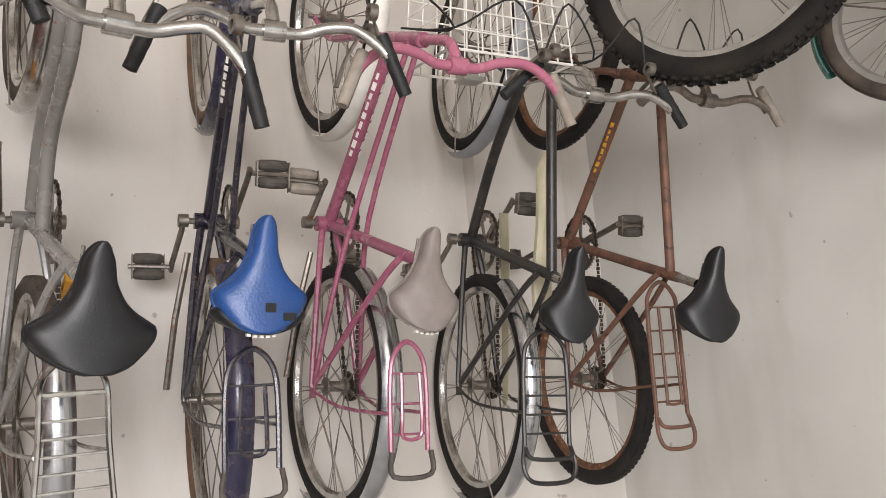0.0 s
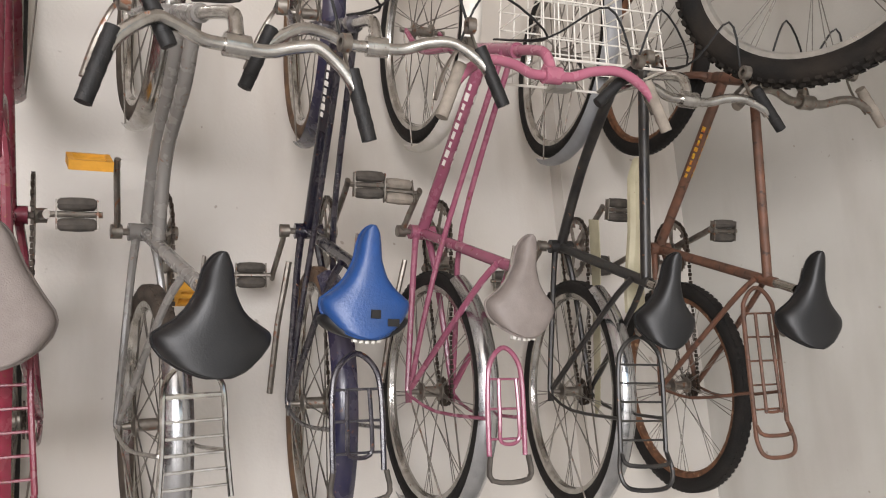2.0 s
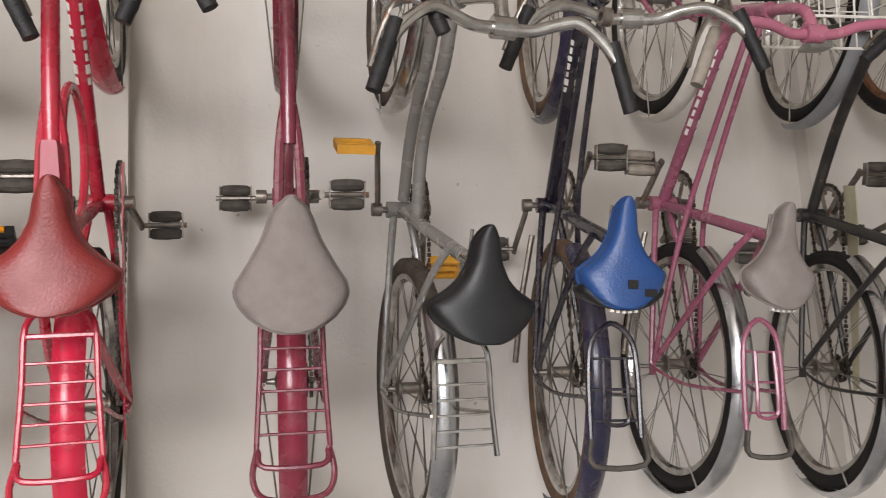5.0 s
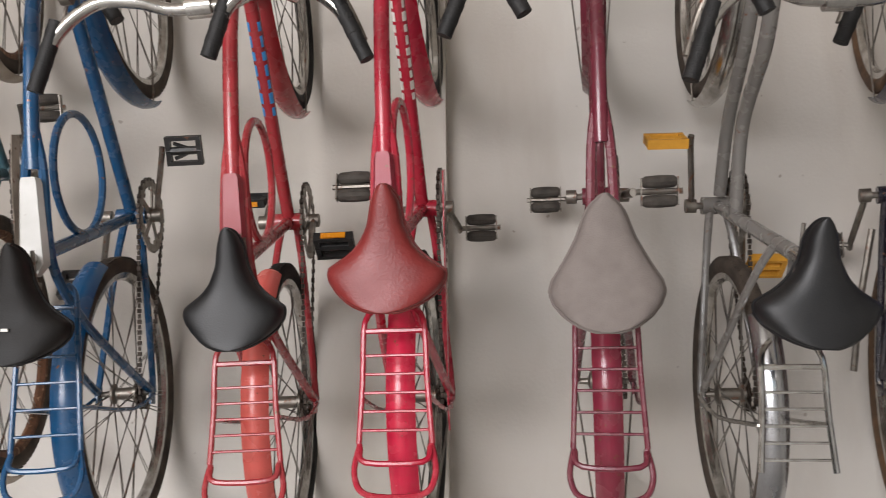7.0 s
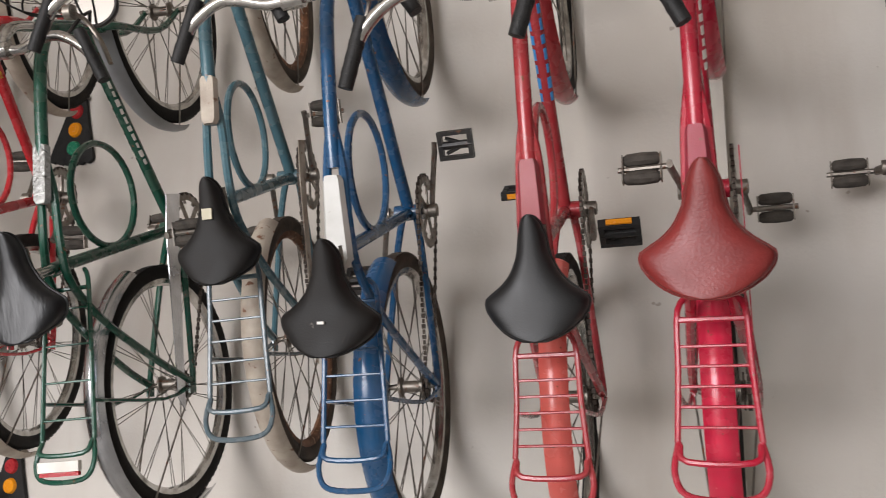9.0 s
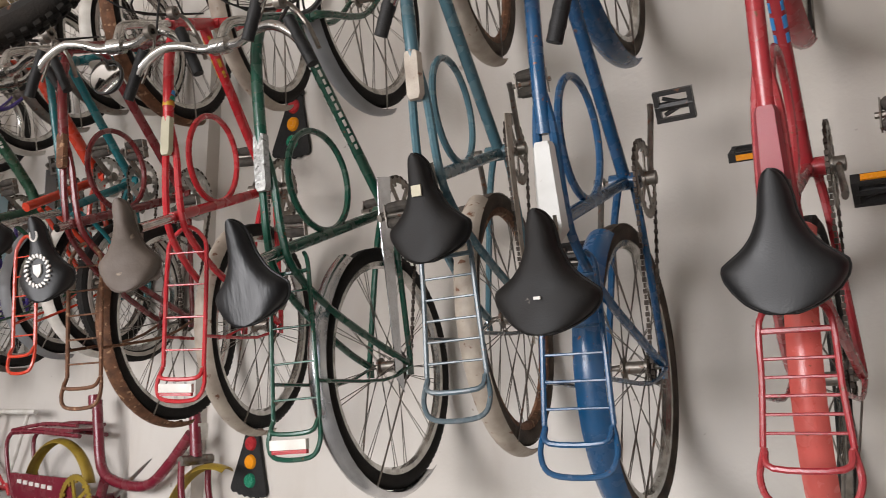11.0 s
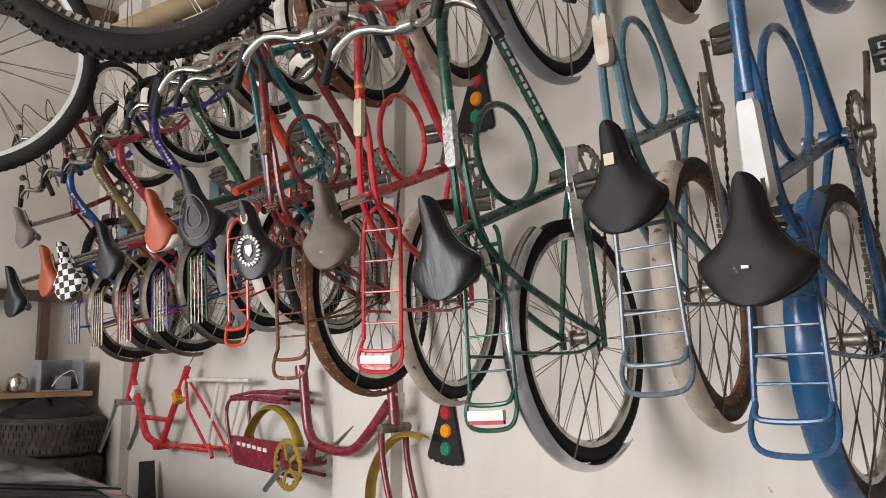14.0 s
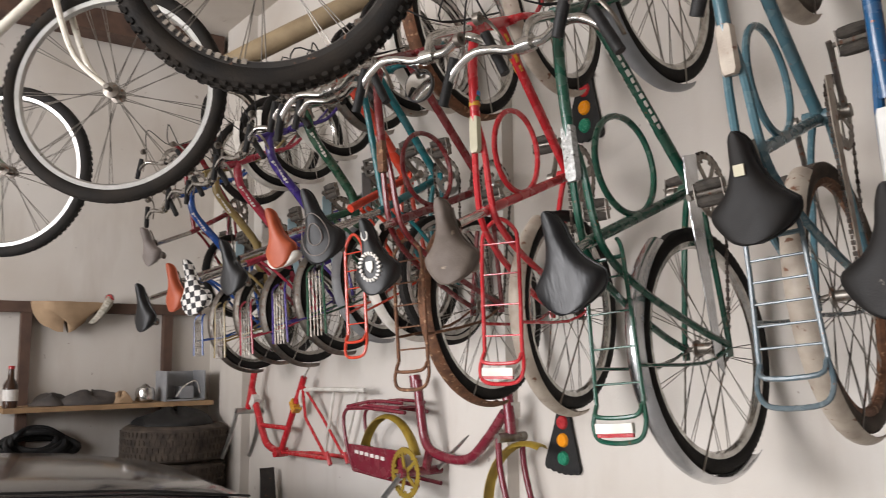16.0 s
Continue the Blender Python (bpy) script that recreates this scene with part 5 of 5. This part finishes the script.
def lamp_flap(x, z, s, turn):
    """A black rubber mudflap with three round reflectors, hung flat on the wall."""
    th = thing("mudflap", "black rubber mudflap with red, amber and green reflectors", "mudflap", Matrix.Translation((x, WALL - 0.012, z)) @ pose(0, 0, 0, 0, turn, 0), "mudflaps with reflectors")
    o = [(-0.03 * s, 0), (0.03 * s, 0)] + [(0.045 * s, -0.06 * s)] + [(0.09 * s, -0.2 * s)]
    n = 6
    for k in range(n * 4 + 1):
        f = k / (n * 4)
        o.append(((0.09 - 0.18 * f) * s, (-0.215 - 0.012 * math.sin(math.pi * f) - 0.008 * abs(math.sin(math.pi * n * f))) * s))
    o += [(-0.09 * s, -0.2 * s), (-0.045 * s, -0.06 * s)]
    part("flap", Geo().slab(o, 1, -0.006, 0.006), RUBBER, th)
    for k, mt in enumerate((REFLECTOR_RED, REFLECTOR_AMBER, REFLECTOR_GREEN)):
        part("reflector", Geo().tube([(0.004 * k * s, -0.005, (-0.045 - 0.065 * k) * s), (0.004 * k * s, -0.013, (-0.045 - 0.065 * k) * s), (0.004 * k * s, -0.016, (-0.045 - 0.065 * k) * s)], 0.027 * s, 20, r2=0.022 * s), mt, th)
    part("clip", Geo().box((0, -0.004, 0.004), (0.08 * s, 0.012, 0.016)), BLACK_METAL, th)


lamp_flap(-2.69, 1.375, 1.0, 3)
lamp_flap(-2.53, 2.61, 1.05, 4)

# ---------------------------------------------------------------- the far corner: shelf, tyres, coil, car
WOOD = material("pale_shelf_board", srgb("a4845f"), srgb("7d6246"), 0.7, 0, 9, 0.8, 0.2, 120)
DARK_WOOD = material("dark_timber", srgb("5a4336"), srgb("3d2d25"), 0.75, 0, 9, 0.8, 0.3, 120)
BAMBOO = material("weathered_pole", srgb("9a8768"), srgb("6f5f49"), 0.7, 0, 9, 0.8, 0.3, 90)
solid("shelf", Geo().box((-6.12, 1.76, 1.265), (0.34, 1.28, 0.03)), WOOD, "pale wooden shelf board along the end wall", "shelf")
for y in (1.27, 2.17):
    solid("shelf_post", Geo().box((-6.26, y, 0.96), (0.06, 0.06, 1.92)), DARK_WOOD, "dark timber post behind the shelf", "post")
solid("timber_rail", Geo().box((-6.25, 1.3, 1.9), (0.06, 2.2, 0.07)), DARK_WOOD, "dark timber rail across the posts", "rail")
solid("wooden_pole", Geo().tube([(-3.72, 1.54, 2.80), (-3.6, 1.68, 2.89), (-3.15, 2.2, 3.21), (-2.9, 2.49, 3.4)], 0.045, 10), BAMBOO, "weathered wooden pole leaning up to the wall", "pole")
solid("ceiling_beam", Geo().box((-6.15, -0.5, 3.82), (0.2, 5.9, 0.15)), DARK_WOOD, "dark timber beam under the ceiling", "beam", kind="structure")


def car_tyre(z, dx, dy):
    ring = [(-0.095, 0.20), (-0.102, 0.25), (-0.10, 0.30), (-0.085, 0.325), (-0.05, 0.333), (0.05, 0.333), (0.085, 0.325), (0.10, 0.30), (0.102, 0.25), (0.095, 0.20), (0.08, 0.2), (0.085, 0.3), (-0.085, 0.3), (-0.08, 0.2)]
    g = Geo().lathe(ring, seg=48, closed=True)
    for i in range(60):
        a = 2 * math.pi * i / 60
        for x in (-0.06, -0.02, 0.02, 0.06):
            g.box((x, 0.334 * math.cos(a + x), 0.334 * math.sin(a + x)), (0.028, 0.008, 0.024), Matrix.Rotation(a + x, 3, "X"))
    solid("car_tyre", g, TYRE_DUSTY, "dusty used car tyre lying in a stack", "tyre", Matrix.Translation((-5.93 + dx, 2.12 + dy, z)) @ pose(0, 0, 0, 0, 90, 0) @ Matrix.Diagonal((1.11, 1, 1, 1)), "stack of car tyres")


for k in range(5):
    car_tyre(0.115 + 0.228 * k, 0.015 * math.sin(k * 2.1), 0.012 * math.cos(k * 1.7))
coil = thing("hose_coil", "coil of black hose hung under the shelf", "hose", Matrix.Translation((-6.21, 1.35, 1.0)))
for k in range(7):
    part("hose_turn", Geo().tube([((0.02 * math.sin(k * 1.9)) + 0.03 * (k - 3) * 0.5 + 0.02 * math.sin(3 * a + k), 0.27 * math.cos(a) * (1 - 0.09 * k), 0.07 * math.sin(a) + 0.012 * k) for a in (2 * math.pi * j / 28 for j in range(28))], 0.019, 8, closed=True), RUBBER, coil)

case = thing("computer_case", "open grey metal case standing on the shelf", "case", Matrix.Translation((-6.1, 2.22, 1.281)))
for name, c, s in (("side_panel", (0, -0.13, 0.1), (0.22, 0.008, 0.2)), ("side_panel", (0, 0.13, 0.1), (0.22, 0.008, 0.2)), ("base_panel", (0, 0, 0.006), (0.22, 0.26, 0.01)), ("back_panel", (-0.106, 0, 0.1), (0.008, 0.25, 0.19)), ("drive", (0.02, 0.02, 0.055), (0.12, 0.09, 0.08))):
    part(name, Geo().box(c, s), GREY_GUARD, case)
part("cable", Geo().tube(curve([(0.1, -0.06, 0.03), (0.14, -0.02, 0.1), (0.13, 0.06, 0.13), (0.1, 0.1, 0.05)], 5), 0.004, 6), WHITE_PLASTIC, case)
pot = Geo().lathe([(0, 0.045), (0.01, 0.06), (0.05, 0.066), (0.09, 0.055), (0.1, 0.03), (0.115, 0.012), (0.12, 0)], seg=20)
solid("metal_pot", pot, CHROME, "small round chrome lidded pot on the shelf", "pot", Matrix.Translation((-6.08, 1.98, 1.281)) @ pose(0, 0, 0, 0, -90, 0))


def rag(name, label, cat, mat, c, size, seed):
    rnd = random.Random(seed)
    ph = [rnd.uniform(0, 6) for _ in range(6)]
    rings = []
    for i in range(9):
        p = 0.12 + (math.pi / 2 - 0.12) * i / 8
        rings.append([(c[0] + size[0] * math.sin(p) * math.cos(q) * (1 + 0.2 * math.sin(3 * q + ph[0])), c[1] + size[1] * math.sin(p) * math.sin(q) * (1 + 0.15 * math.sin(4 * q + ph[1])),
                       c[2] + size[2] * math.cos(p) * (1 + 0.35 * math.sin(3 * q + ph[2] + 2 * p))) for q in (2 * math.pi * j / 20 for j in range(20))])
    return solid(name, Geo().ring_skin(rings), mat, label, cat)


CLOTH_DARK = material("dark_cloth", srgb("3a3634"), srgb("5a524c"), 0.9, 0, 20, 0.6, 0.4, 200)
CLOTH_TAN = material("tan_cloth", srgb("a98e70"), srgb("8a7258"), 0.9, 0, 14, 0.6, 0.4, 200)
rag("plastic_bag", "crumpled black plastic bag on the tyres", "bag", RUBBER, (-5.93, 2.12, 1.14), (0.22, 0.25, 0.085), 21)
rag("cloth", "dark crumpled cloth lying on the shelf", "cloth", CLOTH_DARK, (-6.08, 1.62, 1.282), (0.1, 0.22, 0.07), 3)
rag("cloth", "pale leather glove lying on the shelf", "glove", CLOTH_TAN, (-6.06, 1.82, 1.282), (0.06, 0.07, 0.06), 5)
rag("cloth", "dark rags heaped on the shelf", "cloth", CLOTH_DARK, (-6.1, 1.4, 1.282), (0.09, 0.12, 0.06), 8)
net = rag("sack", "tan sacking draped over the timber rail", "sack", CLOTH_TAN, (-6.2, 1.5, 1.935), (0.06, 0.2, -0.15), 11)
kid = thing("bicycle_saddle", "small white mottled saddle with a red tip on the timber rail", "saddle", Matrix.Translation((-6.16, 1.74, 1.99)) @ pose(0, 0, 0, -62, 0, 160))
part("saddle_cover", saddle_geo(0.22, 0.13, 0.05), material("mottled_white_vinyl", srgb("b9b2a4"), srgb("6f6a5c"), 0.6, 0, 60, 1.0, 0.2, 200), kid)
part("saddle_tip", Geo().lathe([(-0.03, 0), (-0.028, 0.02), (0, 0.03), (0.028, 0.02), (0.03, 0)], (0, 0.02, -0.02), 14), REFLECTOR_RED, kid, "red rear patch")
bot = thing("bottle", "small brown glass bottle with a pale label", "bottle", Matrix.Translation((-6.05, 1.17, 1.281)) @ pose(0, 0, 0, 0, -90, 0) @ Matrix.Scale(1.35, 4))
part("glass", Geo().lathe([(0, 0), (0, 0.03), (0.1, 0.031), (0.13, 0.014), (0.17, 0.012), (0.17, 0)], seg=16), material("brown_glass", srgb("3a2416"), srgb("2a1a10"), 0.12, 0, 20, 0.4), bot)
part("label", Geo().lathe([(0.03, 0.0315), (0.08, 0.0315)], seg=16), LETTER_WHITE, bot, "pale paper label")
part("cap", Geo().lathe([(0.17, 0), (0.17, 0.014), (0.185, 0.014), (0.185, 0)], seg=12), REFLECTOR_RED, bot)

# the dark car, nose towards the wall
CAR_PAINT = material("black_car_paint", srgb("1b1b1d"), srgb("2a2927"), 0.22, 0, 6, 0.5, 0.02, 100, srgb("4a4743"), 14, 0.72, 0.8, 0.08)
GLASS = material("dark_car_glass", srgb("15181a"), srgb("1d2123"), 0.06, 0, 6, 0.3)
car = thing("car", "black parked car with its bonnet towards the wall", "car", Matrix.Translation((-4.3, 0.1, 0)) @ Matrix.Diagonal((1, 1, 1.17, 1)))
stations = [(1.80, 0.62, 0.58, 0.38), (1.77, 0.72, 0.72, 0.3), (1.66, 0.79, 0.84, 0.24), (1.45, 0.82, 0.92, 0.2), (1.1, 0.84, 0.965, 0.2), (0.5, 0.85, 1.005, 0.2), (-0.1, 0.855, 1.03, 0.2), (-2.2, 0.86, 1.0, 0.2), (-2.5, 0.8, 0.9, 0.3)]
rings = []
for y, hw, zt, zb in stations:
    r = [(-hw, y, zb), (-hw * 1.0, y, (zt + zb) / 2), (-hw * 0.99, y, zt - 0.13), (-hw * 0.95, y, zt - 0.055), (-hw * 0.85, y, zt - 0.022), (-hw * 0.55, y, zt), (0, y, zt + 0.012)]
    rings.append(r + [(-x, yy, z) for x, yy, z in r[-2::-1]])
body = part("body", Geo().ring_skin(rings).mesh("body", CAR_PAINT, 60), None, car)
cab = [(0.0, 0.74, 1.02, 1.03), (-0.55, 0.68, 1.02, 1.24), (-1.5, 0.68, 1.02, 1.27), (-2.25, 0.66, 0.98, 1.05)]
part("cabin", Geo().ring_skin([[(-w - 0.06, y, zb - 0.05), (-w, y, (zb + zt) / 2), (-w * 0.86, y, zt), (w * 0.86, y, zt), (w, y, (zb + zt) / 2), (w + 0.06, y, zb - 0.05)] for y, w, zb, zt in cab]), GLASS, car, "dark glazed cabin")
part("roof", Geo().ring_skin([[(-0.6, y, z), (0, y, z + 0.03), (0.6, y, z), (0.6, y, z - 0.02), (-0.6, y, z - 0.02)] for y, z in ((-0.6, 1.255), (-1.0, 1.285), (-1.5, 1.28))]), CAR_PAINT, car)
for sx in (-1, 1):
    for y in (1.05, -1.6):
        wh = part("wheel", Geo().lathe([(-0.1, 0.2), (-0.1, 0.29), (-0.08, 0.315), (0.08, 0.315), (0.1, 0.29), (0.1, 0.2)], seg=32, closed=True), TYRE, car, "", Matrix.Translation((sx * 0.77, y, 0.315)))
        part("rim", Geo().lathe([(0.06 * sx, 0), (0.075 * sx, 0.05), (0.06 * sx, 0.15), (0.09 * sx, 0.2)], seg=24), ALU, wh)
    part("headlight", Geo().ring_skin([[(sx * 0.44 + dx, y, 0.70 + dz) for dx, dz in ((-0.14, -0.06), (0.12, -0.07), (0.15, 0.02), (0.1, 0.06), (-0.13, 0.05))] for y in (1.74, 1.795)]), ALU, car, "clear headlight")
part("wiper", Geo().tube([(-0.5, 0.12, 1.05), (0.1, 0.02, 1.075)], 0.008, 6), RUBBER, car)
part("bonnet_seam", Geo().tube([(0.70, 1.55, 0.885), (0.73, 1.1, 0.945), (0.74, 0.3, 1.0)], 0.004, 6), RUBBER, car)
part("bumper", Geo().tube(curve([(-0.78, 1.5, 0.45), (-0.6, 1.78, 0.45), (0, 1.84, 0.45), (0.6, 1.78, 0.45), (0.78, 1.5, 0.45)], 5), 0.09, 10), BLACK_METAL, car)
fin = [[(-5.1 + dx * (0.06 + 0.94 * f ** 0.6) + 0.14 * f * f, WALL - 0.08 + dy, 0.92 - f * 0.92) for dx, dy in ((-0.10, 0.0), (-0.04, -0.05), (0.05, -0.06), (0.11, -0.02), (0.10, 0.03), (-0.06, 0.04))] for f in (0, 0.04, 0.12, 0.3, 0.6, 1.0)]
solid("motorcycle_mudguard", Geo().ring_skin(fin), BLACK_METAL, "black pointed mudguard leaning against the wall", "mudguard")
